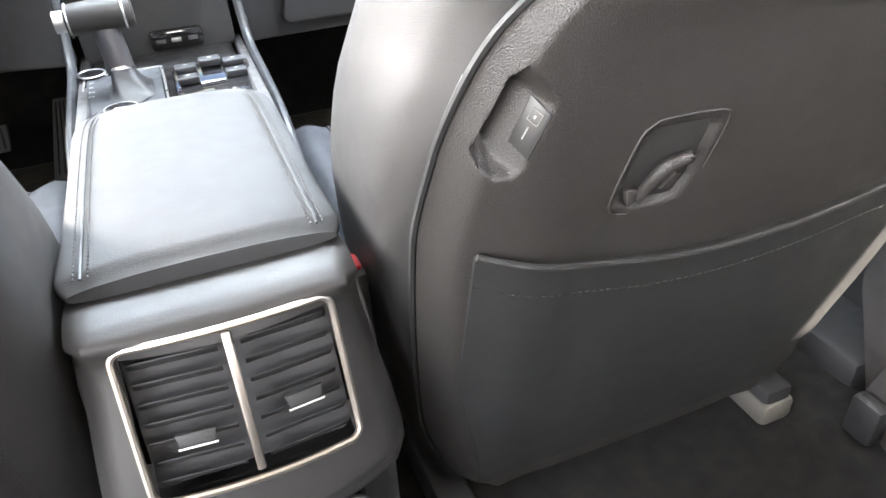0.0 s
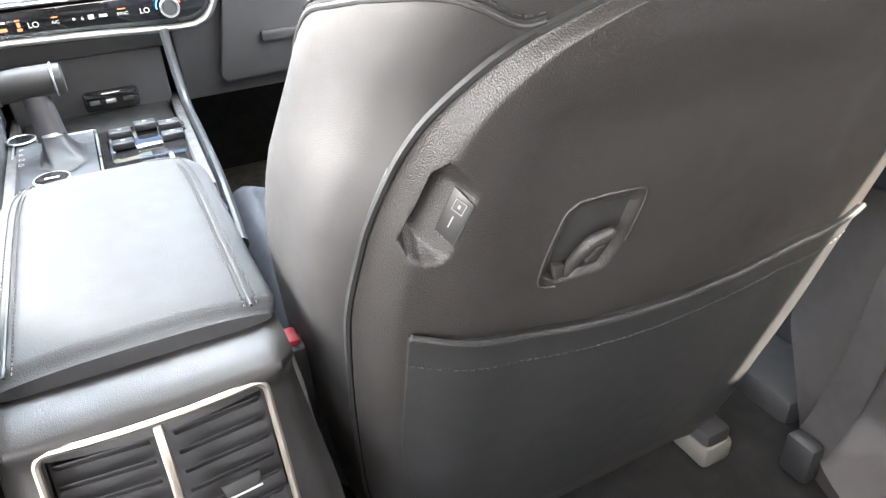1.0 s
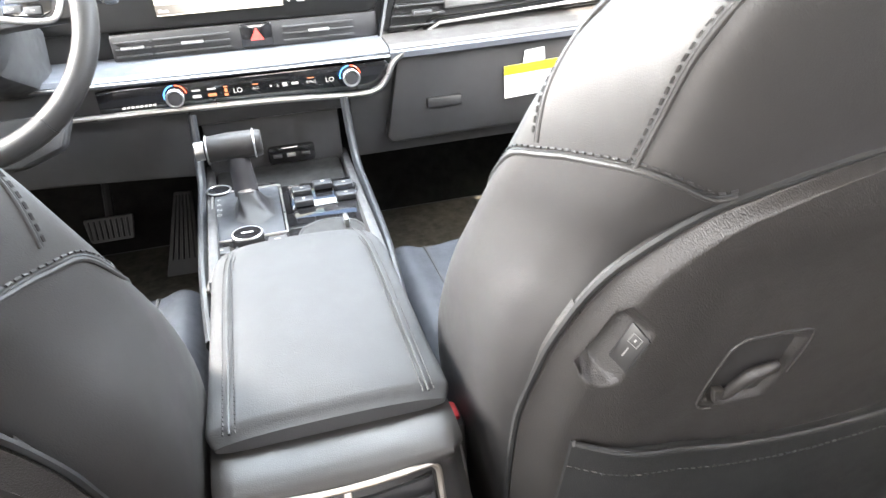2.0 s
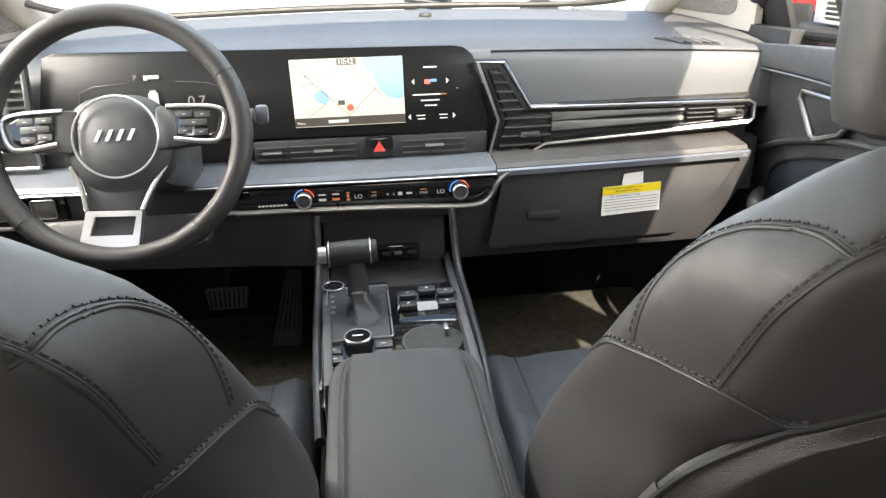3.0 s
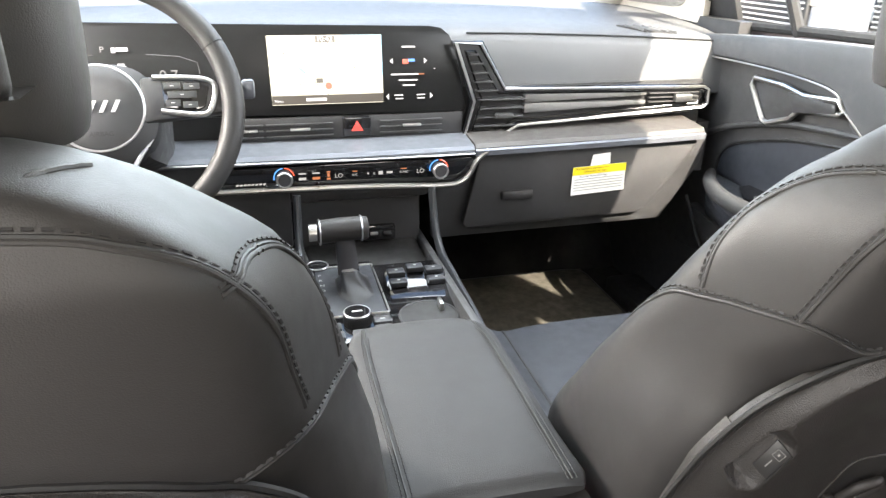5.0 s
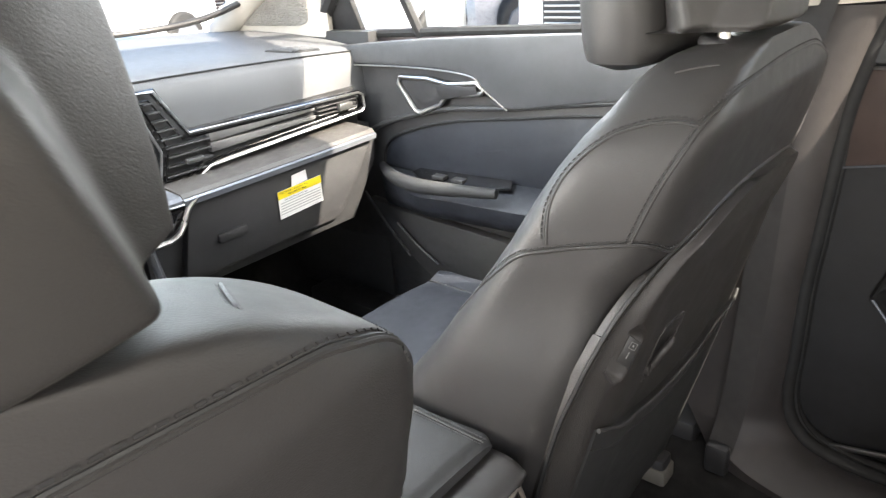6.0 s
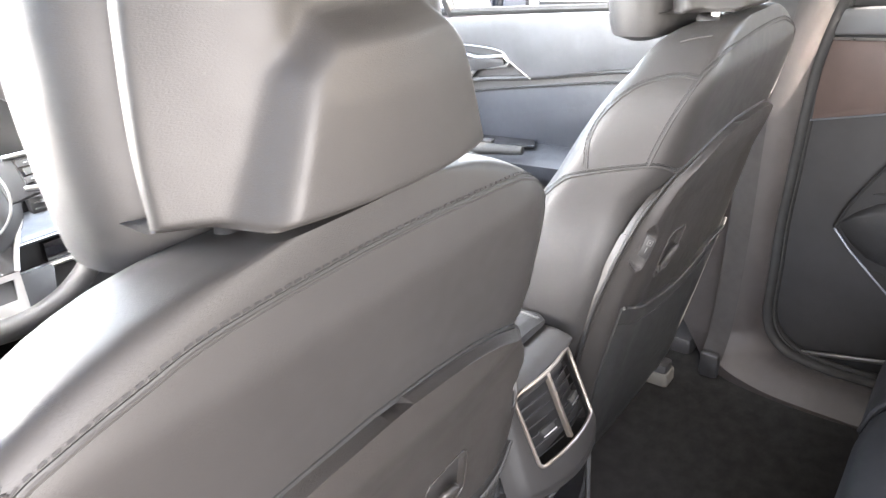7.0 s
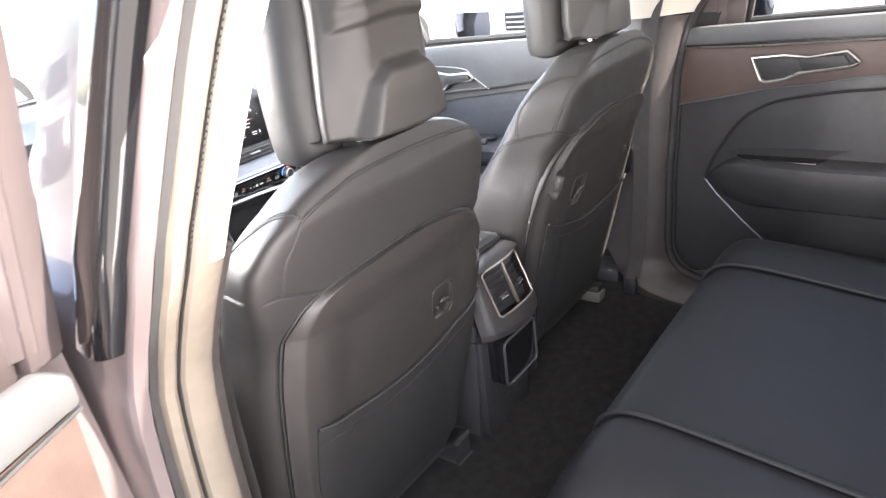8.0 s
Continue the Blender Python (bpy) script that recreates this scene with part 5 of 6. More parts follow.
for s in (-1, 1):
    rail = curve_through([(s * 0.70, 1.60, 0.665), (s * 0.675, 1.3, 0.83), (s * 0.655, 0.95, 1.02), (s * 0.635, 0.70, 1.085), (s * 0.61, 0.3, 1.115), (s * 0.60, -0.3, 1.11), (s * 0.61, -0.85, 1.05), (s * 0.64, -1.2, 0.9)], 6)
    ob = solid("trim_roof_rail", tube(rail, 0.034, 12), CREAM, "pale grey roof side rail trim", "trim")
    part("outer_rail", tube([p + Vector((s * 0.03, 0, 0.035)) for p in rail], 0.026, 12), PAINT, ob, "mauve grey painted roof rail")
    # foot of the windscreen pillar with its speaker grille
    corner = [Vector((s * x, y, z)) for x, y, z in ((0.742, 1.245, 0.655), (0.735, 1.235, 0.815), (0.668, 1.47, 0.745), (0.690, 1.57, 0.672))]

    def on_foot(u, v, out=0.0):
        p = corner[0].lerp(corner[3], u).lerp(corner[1].lerp(corner[2], u), v)
        return p + Vector((-s * out, -out * 0.4, 0))
    bm = bmesh.new()
    rows = [[bm.verts.new(on_foot(u, v)) for u in np.linspace(0, 1, 7)] for v in np.linspace(0, 1, 7)]
    for p, q in zip(rows, rows[1:]):
        for i in range(6):
            bm.faces.new((p[i], p[i + 1], q[i + 1], q[i]))
    edge_out = bmesh.ops.extrude_face_region(bm, geom=bm.faces[:])
    for v in (g for g in edge_out["geom"] if isinstance(g, bmesh.types.BMVert)):
        v.co += Vector((s * 0.02, 0.008, 0))
    ob = solid("trim_pillar_foot", bm, CREAM, "pale grey windscreen pillar trim with speaker grille", "trim")
    part("speaker_grille", plate([on_foot(0.52 + 0.34 * x, 0.46 + 0.30 * z, 0.003) for x, z in rrect(1, 1, 0.35, 4)], (s, 0.4, 0), 0.004, 0.001), GRILLE, ob, "grey perforated speaker grille")
bm = plate([(-0.66, 1.62, 0.672), (0.66, 1.62, 0.672), (0.575, 0.80, 1.075), (-0.575, 0.80, 1.075)], (0, 0.4, 0.9), 0.005)
ws_ob = solid("window_1", bm, CLEAR, "clear raked windscreen", "window")
ws_ob.visible_shadow = False
part("black_border", tube([(x, 1.605 - 0.16 * (x / 0.66) ** 4, 0.700 - 0.016 * (x / 0.66) ** 2 + 0.055 * (x / 0.66) ** 8) for x in np.linspace(-0.66, 0.66, 41)], 0.007, 8), DARK, ws_ob)
part("header", tube([(x, 0.80 - 0.04 * (x / 0.6) ** 2, 1.085 - 0.03 * (x / 0.6) ** 2) for x in np.linspace(-0.6, 0.6, 15)], 0.025, 10), HEAD, ws_ob)

# ---- centre pillars ----
PZ_ = (-0.06, 0.14, 0.43, 0.57, 0.65, 0.74, 0.92, 1.09)
PY_ = (0.185, 0.205, 0.20, 0.185, 0.15, 0.095, 0.005, -0.10)
PILLAR_SKIN = mat("brown_black_pillar_plastic", (0.040, 0.0355, 0.034), 0.5, grain=0.3, grain_scale=1000, kind="leather")
TAN = mat("tan_grey_door_seal", (0.125, 0.107, 0.085), 0.65, grain=0.3, grain_scale=1200)


PILLAR = table(PZ_, PY_)
PILLAR_FAR = table((-0.06, 0.10, 0.26, 0.41, 0.58, 0.65, 0.73, 0.85, 1.09), (0.212, 0.212, 0.209, 0.201, 0.190, 0.178, 0.152, 0.045, -0.10))


def pillar_y(z, s=-1):
    """Rear edge of the centre pillar on the driver's or the passenger's side."""
    return PILLAR(z) if s < 0 else PILLAR_FAR(z)


def strip(s, section, zlo, zhi, lean=0.0, n=26):
    """A band up the pillar: section of (x outward, y ahead of the pillar's rear edge)."""
    rings = []
    for z in np.linspace(zlo, zhi, n):
        inn = -0.13 * max(0.0, z - 0.76) + 0.02 * smooth01((0.3 - z) / 0.3)
        rings.append([Vector((s * (x + inn), pillar_y(z, s) + y, z)) for x, y in section])
    return loft(rings)


for s in (-1, 1):
    ob = solid("trim_pillar", strip(s, ((0.724, -0.004), (0.718, -0.011), (0.708, -0.011), (0.701, -0.003), (0.660, 0.045), (0.622, 0.10), (0.617, 0.15), (0.655, 0.18), (0.73, 0.175), (0.734, 0.01)), 0.728, 1.09), CREAM, "pale grey upper centre pillar trim", "trim")
    if s < 0:
        ob = solid("trim_pillar", strip(s, ((0.70, 0.002), (0.680, 0.012), (0.670, 0.05), (0.674, 0.16), (0.70, 0.18), (0.73, 0.17), (0.73, 0.012)), -0.02, 0.725), PILLAR_SKIN, "black lower centre pillar trim", "trim")
        part("welt", strip(s, ((0.698, 0.0), (0.706, -0.006), (0.722, -0.008), (0.732, -0.005), (0.735, 0.002), (0.732, 0.012), (0.698, 0.012)), -0.02, 1.08), TAN, ob, "tan-grey door opening welt")
        part("welt_lip", strip(s, ((0.7355, -0.002), (0.738, -0.0025), (0.7385, 0.002), (0.736, 0.004)), -0.02, 1.08), SEAM, ob)
        part("seal", strip(s, ((0.739, -0.001), (0.745, -0.006), (0.754, -0.004), (0.757, 0.004), (0.755, 0.012), (0.739, 0.012)), -0.04, 1.08), TAN, ob)
        line = [Vector((-(0.7372 - 0.13 * max(0.0, z - 0.76)), pillar_y(z) - 0.0035, z)) for z in np.linspace(0.735, 1.06, 30)]
        part("welt_beads", stitches(line, 0.0058, 0.0010), SEAM, ob)
    else:
        # lower cover whose rear edge sweeps round into the sill
        outer = [(0.702, pillar_y(z, s) + 0.004, z) for z in (0.725, 0.69, 0.65, 0.60, 0.54, 0.46, 0.38, 0.30)] + [(0.702, 0.211, 0.20), (0.701, 0.212, 0.13), (0.700, 0.204, 0.085), (0.698, 0.186, 0.056), (0.695, 0.155, 0.036), (0.692, 0.10, 0.026), (0.690, 0.04, 0.024), (0.690, -0.12, 0.024), (0.690, -0.60, 0.024)]
        inner = [(0.668, pillar_y(z, s) + 0.056, z) for z in (0.725, 0.69, 0.65, 0.60, 0.54, 0.46, 0.38, 0.30)] + [(0.668, 0.268, 0.20), (0.664, 0.275, 0.13), (0.655, 0.285, 0.085), (0.640, 0.285, 0.056), (0.618, 0.26, 0.026), (0.598, 0.19, 0.012), (0.588, 0.10, 0.008), (0.585, -0.10, 0.006), (0.585, -0.60, 0.006)]
        oc, ic = curve_through(outer, 5), curve_through(inner, 5)
        rings = []
        for a, b in zip(oc, ic):
            low = smooth01((0.12 - a.z) / 0.1)
            lift = Vector((-0.006 * (1 - low), -0.012 * (1 - low), 0.013 * low))
            deep = Vector((0.035 * (1 - low), 0.035 * (1 - low), -0.04 * low))
            rings.append([a, a.lerp(b, 0.12) + lift * 0.6, a.lerp(b, 0.38) + lift, a.lerp(b, 0.68) + lift * 0.9, a.lerp(b, 0.92) + lift * 0.35, b, b + Vector((0.05, 0.12, 0)) * (1 - low) + deep * low, a + deep])
        ob = solid("trim_pillar", loft(rings), PILLAR_SKIN, "brown-black lower pillar cover sweeping into the sill", "trim")
        top = [Vector((0.702 - 0.13 * max(0.0, z - 0.76), pillar_y(z, s) + 0.002, z)) for z in (1.06, 0.95, 0.85, 0.77)]
        line = curve_through(top + oc[::3], 2)
        part("welt", tube([p + Vector((0.012, -0.003, 0)) for p in line], 0.0125, 10), RUBBER, ob, "black door opening welt")
        part("welt_lip", tube([p + Vector((0.024, -0.013, 0.002)) for p in line], 0.0045, 8), RUBBER, ob)
        part("seal", tube([p + Vector((0.034, -0.007, 0)) for p in line], 0.0115, 10), RUBBER, ob)
    part("gap", strip(s, ((0.7572, 0.002), (0.7645, 0.004), (0.7645, 0.014), (0.7572, 0.014)), -0.04, 1.08), RUBBER, ob)
    part("jamb", strip(s, ((0.765, 0.004), (0.768, 0.0), (0.781, 0.002), (0.785, 0.008), (0.785, 0.15), (0.765, 0.15)), -0.10, 1.08 if s < 0 else 0.94), PAINT, ob, "mauve grey painted door jamb")
    part("gloss_cover", strip(s, ((0.786, 0.008), (0.7875, 0.0045), (0.791, 0.004), (0.797, 0.006), (0.8025, 0.0095), (0.8062, 0.015), (0.807, 0.03), (0.803, 0.055), (0.786, 0.06)), 0.665, 1.06 if s < 0 else 0.94), GLOSS, ob, "gloss black outer pillar cover")
# block added to keep light from leaking between pillar and rear door
solid("trim_pillar_filler", strip(1, ((0.74, -0.06), (0.80, -0.06), (0.80, 0.16), (0.74, 0.16)), -0.06, 0.92), RUBBER, "black filler block in the door seal's place, added to stop light leaks", "trim")
for s in (-1, 1):
    solid("wall_kick_panel", box((s * 0.755 - 0.015, 1.12, -0.02), (s * 0.755 + 0.015, 1.68, 0.67)), BLACK, "black footwell side panel", "wall")
    solid("wall_quarter", box((s * 0.80 - 0.04, 1.32, -0.1), (s * 0.80 + 0.04, 2.5, 0.64), 0.02), PAINT, "mauve grey front wing", "wall")
# sill under the door openings
for s in (-1, 1):
    ob = solid("trim_sill", box((s * 0.705 - 0.05, -0.62 if s < 0 else 0.33, -0.03), (s * 0.705 + 0.05, 1.35, 0.035), 0.012), DARK, "black door sill trim", "trim")
    part("outer_sill", box((s * 0.80 - 0.05, -0.7, -0.16), (s * 0.80 + 0.05, 1.5, 0.02), 0.02), PAINT, ob)
    ob = solid("trim_rear_pillar", loft([[Vector((s * (x - 0.10 * max(0.0, z - 0.68)), y0 + y, z)) for x, y in ((0.66, 0.0), (0.66, -0.45), (0.80, -0.45), (0.80, 0.0))] for y0, z in ((-0.48, -0.05), (-0.62, 0.1), (-0.80, 0.35), (-0.82, 0.7), (-0.86, 1.08))]), BLACK, "black rear wheel arch and pillar trim", "trim")


# ---- doors ----
def door_shell(door, s, y0, y1, sill0, sill1):
    """Painted outer skin from y0 back to y1, with a window frame."""
    rings = []
    for y in np.linspace(y0, y1, 8):
        z1 = sill0 + (sill1 - sill0) * (y - y0) / (y1 - y0) - 0.01
        rings.append([Vector((s * x, y, z)) for x, z in ((0.80, -0.12), (0.875, -0.10), (0.905, 0.1), (0.915, 0.35), (0.90, 0.55), (0.862, z1), (0.80, z1), (0.775, 0.3))])
    part("outer_skin", loft(rings), PAINT, door, "mauve grey painted outer skin")


def front_door(s, name="car_door"):
    label = "front passenger door with blue-black insert and chrome handle" if s > 0 else "driver's door with blue-black insert and chrome handle"
    door = thing(name, (s * 0.80, 1.30, 0.0), label, "door", "car doors")

    def D(y, z, out=0.0):
        return Vector((s * (0.735 - out - 0.015 * smooth01((z - 0.3) / 0.4) + 0.02 * smooth01((0.25 - z) / 0.2)), y, z))

    def panel(nm, pts, m, out, thick=0.012, bevel=0.004, label=""):
        return part(nm, plate([D(y, z, out) for y, z in pts], (s, 0, 0), thick, bevel), m, door, label)

    panel("inner_panel", [(1.30, 0.60), (0.9, 0.645), (0.30, 0.66), (0.33, 0.1), (0.36, 0.0), (1.2, 0.0), (1.30, 0.2)], BLACK, 0.0, 0.03)
    up = curve_through([(1.285, 0.604, 0), (1.283, 0.628, 0), (1.25, 0.6375, 0), (0.94, 0.664, 0), (0.545, 0.682, 0), (0.20, 0.69, 0)], 4)
    dn = curve_through([(0.20, 0.585, 0), (0.50, 0.575, 0), (0.74, 0.542, 0), (0.79, 0.575, 0), (0.83, 0.602, 0), (1.0, 0.611, 0), (1.285, 0.604, 0)], 4)
    band = panel("upper_trim", [(p.x, p.y) for p in up + dn[:-1]], DOORTOP, 0.022, 0.022, 0.006, "grey soft upper door trim")
    part("trim_line", tube(curve_through([D(y, z, 0.022) for y, z in ((1.285, 0.602), (1.0, 0.609), (0.83, 0.601), (0.79, 0.574), (0.74, 0.54))], 6), 0.0018, 6), CHROME, band)
    mid_ = curve_through([(1.13, 0.455, 0), (1.05, 0.49, 0), (0.9, 0.527, 0), (0.74, 0.543, 0), (0.50, 0.572, 0), (0.20, 0.582, 0)], 5)
    part("crease", tube([D(p.x, p.y, 0.012) for p in mid_], 0.006, 8), BLACK, door)
    ins = curve_through([(1.088, 0.385, 0), (1.075, 0.43, 0), (1.03, 0.462, 0), (0.9, 0.50, 0), (0.72, 0.525, 0), (0.546, 0.545, 0), (0.30, 0.558, 0)], 4)
    panel("insert", [(p.x, p.y) for p in ins] + [(0.30, 0.36), (0.70, 0.385), (0.9, 0.372)], BLUEGREY, 0.012, 0.02, 0.006, "blue-black padded insert")
    part("insert_piping", tube([D(p.x, p.y, 0.013) for p in ins], 0.003, 6), SEAM, door)
    # armrest with pull and switches
    prof = ((0.0, 0.395), (0.072, 0.385), (0.086, 0.372), (0.082, 0.345), (0.055, 0.318), (0.0, 0.30))
    rings = []
    for y, k, dz in ((1.09, 0.15, -0.012), (1.05, 0.45, -0.012), (0.98, 0.75, -0.014), (0.92, 0.95, -0.012), (0.85, 1.0, -0.006), (0.6, 1.0, 0.0), (0.36, 0.95, 0.003), (0.30, 0.6, 0.003)):
        rings.append([D(y, z + dz, 0.012 + x * k) for x, z in prof])
    rest = part("armrest", loft(rings), BLUEGREY, door, "padded door armrest")
    grip = curve_through([D(1.088, 0.385, 0.02), D(1.03, 0.392, 0.065), D(0.97, 0.394, 0.098), D(0.915, 0.394, 0.112), D(0.86, 0.396, 0.114), D(0.79, 0.400, 0.11), D(0.72, 0.402, 0.10)], 6)
    part("grip", tube(grip, lambda t: 0.009 + 0.006 * math.sin(math.pi * t), 10), ARM, rest, "grey leatherette door pull")
    part("switch_panel", plate([D(y, z, o) for y, z, o in ((1.0, 0.384, 0.02), (0.93, 0.382, 0.06), (0.78, 0.392, 0.065), (0.72, 0.400, 0.05), (0.74, 0.402, 0.016), (0.98, 0.394, 0.014))], (0, 0, -1), 0.008, 0.002), GLOSS, rest, "gloss black window switch panel")
    for y in (0.90, 0.85):
        part("window_switch", box(D(y - 0.015, 0.389, 0.055), D(y + 0.015, 0.397, 0.035), 0.002), BLACK, rest)
    part("stitch_line", tube([D(y, 0.341, 0.084) for y in (0.9, 0.7, 0.4)], 0.0012, 5), SEAM, rest)
    # door handle
    hd = [(1.011, 0.575), (0.972, 0.520), (0.958, 0.517), (0.905, 0.536), (0.885, 0.556), (0.80, 0.566), (0.795, 0.573), (0.809, 0.586), (0.88, 0.580), (0.93, 0.588), (1.005, 0.588)]
    cup_ = panel("handle_recess", hd, DARK, 0.014, 0.012, 0.003)
    part("handle_rim", tube([D(y, z, 0.017) for y, z in hd], 0.0048, 8, closed=True), CHROME, cup_, "satin chrome handle outline")
    part("lever", plate([D(y, z, 0.022) for y, z in ((0.915, 0.579), (0.895, 0.548), (0.805, 0.566), (0.81, 0.580))], (s, 0, 0), 0.007, 0.002), DARK, cup_, "dark door lever")
    # lower storage pocket
    panel("lower_pocket", [(1.15, 0.30), (1.03, 0.17), (0.95, 0.10), (0.42, 0.10), (0.40, 0.24), (0.80, 0.27), (1.04, 0.285)], BLACK, 0.022, 0.03, 0.008)
    part("pocket_trim", tube([D(1.052, 0.256, 0.03), D(0.99, 0.21, 0.034), D(0.939, 0.178, 0.034)], 0.0032, 6), BRIDGE, door)
    part("pocket_edge", tube([D(1.155, 0.312, 0.022), D(1.09, 0.24, 0.024), D(1.027, 0.176, 0.026)], 0.004, 6), BLACK, door)
    door_shell(door, s, 1.34, 0.25, 0.655, 0.70)
    # window frame and panes
    def G(y, z):
        return Vector((s * (0.775 - 0.16 * (z - 0.66) / 0.4), y, z))
    frame_ = curve_through([G(1.33, 0.655), G(1.15, 0.80), G(0.95, 0.955), G(0.75, 1.035), G(0.5, 1.06), G(0.2, 1.06)], 5)
    part("window_frame", tube(frame_, 0.018, 8), DARK, door)
    part("window_frame", tube([G(0.235, 0.68), G(0.18, 0.80), G(0.08, 1.06)], 0.015, 8), DARK, door)
    part("window_frame", tube([G(1.0, 0.66), G(1.02, 0.80), G(1.03, 0.90)], 0.011, 8), DARK, door)
    part("mirror_corner", plate([G(1.32, 0.66), G(1.17, 0.665), G(1.17, 0.775), G(1.24, 0.74)], (s, 0, 0), 0.015, 0.003), DARK, door)
    part("belt_strip", tube([G(1.31, 0.655) + Vector((0, 0, 0)), G(0.9, 0.672), G(0.28, 0.692)], 0.009, 8), RUBBER, door)
    for pts in (((1.165, 0.665), (1.01, 0.67), (1.03, 0.90), (1.165, 0.79)), ((0.99, 0.67), (0.30, 0.69), (0.16, 1.05), (0.5, 1.055), (0.75, 1.03), (1.02, 0.905))):
        pane = part("pane", plate([G(y, z) for y, z in pts], (s, 0, 0), 0.004), CLEAR, door)
        pane.visible_shadow = False
    return door


def rear_door(s, label, fore=0.165):
    door = thing("car_door", (s * HINGE[0], HINGE[1], 0.0), label, "door", "car doors")

    def D(y, z, out=0.0):
        return Vector((s * (0.742 - out - 0.012 * smooth01((z - 0.3) / 0.4)), y, z))

    def panel(nm, pts, m, out, thick=0.012, bevel=0.004, label=""):
        return part(nm, plate([D(y, z, out) for y, z in pts], (s, 0, 0), thick, bevel), m, door, label)

    panel("inner_panel", [(fore, 0.66), (-0.70, 0.68), (-0.72, 0.45), (-0.55, 0.12), (-0.42, 0.0), (fore, 0.0)], BLACK, 0.0, 0.03)
    top = panel("upper_trim", [(fore, 0.648), (fore, 0.675), (fore - 0.02, 0.690), (-0.25, 0.706), (-0.72, 0.712), (-0.72, 0.66), (-0.25, 0.66)], DASHTOP, 0.022, 0.022, 0.006, "dark grey soft upper door trim")
    part("trim_line", tube([D(fore, 0.643, 0.016), D(0.0, 0.645, 0.018), D(-0.25, 0.654, 0.018), D(-0.70, 0.664, 0.018)], 0.0026, 6), CHROME, top)
    lo = curve_through([(fore, 0.500, 0), (0.085, 0.522, 0), (-0.02, 0.545, 0), (-0.12, 0.556, 0), (-0.25, 0.575, 0), (-0.70, 0.60, 0)], 4)
    band = panel("brown_band", [(fore, 0.640), (-0.25, 0.65), (-0.70, 0.66)] + [(p.x, p.y) for p in lo[::-1]], BROWN, 0.012, 0.02, 0.005, "brown leatherette band")
    part("band_edge", tube([D(p.x, p.y + 0.001, 0.013) for p in lo], 0.0018, 6), SILVER, band, "thin bright line under the band")
    ins = curve_through([(min(0.119, fore - 0.01), 0.313, 0), (min(0.104, fore - 0.015), 0.356, 0), (0.076, 0.408, 0), (0.047, 0.454, 0), (0.012, 0.489, 0), (-0.06, 0.520, 0), (-0.25, 0.547, 0), (-0.70, 0.565, 0)], 5)
    low_edge = [(min(0.119, fore - 0.01), 0.310), (0.087, 0.27), (0.022, 0.205), (-0.033, 0.155), (-0.10, 0.10)]
    pad = panel("insert", [(p.x, p.y) for p in ins] + [(-0.70, 0.12), (-0.16, 0.105)] + low_edge[::-1], DARK, 0.012, 0.02, 0.005, "dark padded insert")
    part("insert_edge", tube([D(p.x, p.y, 0.014) for p in ins], 0.0035, 6), SEAM, pad)
    part("insert_edge", tube([D(y, z, 0.014) for y, z in low_edge], 0.0024, 6), SILVER, pad, "thin satin lower edge")
    # armrest growing out of the insert's point, with a pocket under it
    rings = []
    nose = min(0.110, fore - 0.012)
    for y, k, kz in ((nose, 0.08, 0.12), (nose - 0.02, 0.28, 0.45), (nose - 0.05, 0.55, 0.78), (nose - 0.10, 0.85, 1.0), (-0.1, 1.0, 1.0), (-0.6, 1.0, 1.0), (-0.68, 0.5, 1.0)):
        rings.append([D(y, 0.318 + (z - 0.318) * kz, 0.011 + x * k) for x, z in ((0.0, 0.382), (0.044, 0.376), (0.056, 0.366), (0.060, 0.345), (0.054, 0.30), (0.036, 0.262), (0.0, 0.245))])
    rest = part("armrest", loft(rings), DARK, door, "padded door armrest")
    part("switch_panel", plate([D(y, z, o) for y, z, o in ((0.045, 0.381, 0.013), (0.0, 0.380, 0.045), (-0.14, 0.380, 0.048), (-0.16, 0.383, 0.013))], (0, 0, -1), 0.006, 0.002), GLOSS, rest)
    # shade of the pull recess and pocket slot, painted as flat black plates
    part("pull_recess", plate([D(y, z, 0.0145) for y, z in ((0.07, 0.384), (0.03, 0.398), (-0.10, 0.404), (-0.40, 0.404), (-0.40, 0.384))], (s, 0, 0), 0.002), SEAM, pad)
    part("pocket_mouth", plate([D(y, z, 0.0145) for y, z in ((0.062, 0.243), (0.030, 0.238), (-0.055, 0.165), (-0.035, 0.160))], (s, 0, 0), 0.002), SEAM, pad, "flat dark patch painted as the shaded slot of the door pocket")
    hd = [(0.018, 0.619), (-0.003, 0.568), (-0.015, 0.561), (-0.055, 0.568), (-0.085, 0.582), (-0.19, 0.598), (-0.20, 0.606), (-0.175, 0.629), (-0.10, 0.617), (-0.05, 0.622)]
    cup_ = panel("handle_recess", hd, DARK, 0.016, 0.012, 0.003)
    part("handle_rim", tube([D(y, z, 0.019) for y, z in hd], 0.0045, 8, closed=True), CHROME, cup_, "satin chrome handle outline")
    part("lever", plate([D(y, z, 0.024) for y, z in ((-0.08, 0.615), (-0.09, 0.588), (-0.185, 0.60), (-0.17, 0.622))], (s, 0, 0), 0.007, 0.002), DARK, cup_, "dark door lever")
    part("sill_strip", plate([D(0.146, 0.032, 0.02), D(-0.03, 0.064, 0.02), D(-0.034, 0.074, 0.02), D(0.142, 0.042, 0.02)], (s, 0, 0), 0.006, 0.002), CHROME, door, "bright metal strip low on the door")
    door_shell(door, s, fore - 0.01, -0.74, 0.695, 0.715)

    def G(y, z):
        return Vector((s * (0.782 - 0.16 * (z - 0.68) / 0.4), y, z))
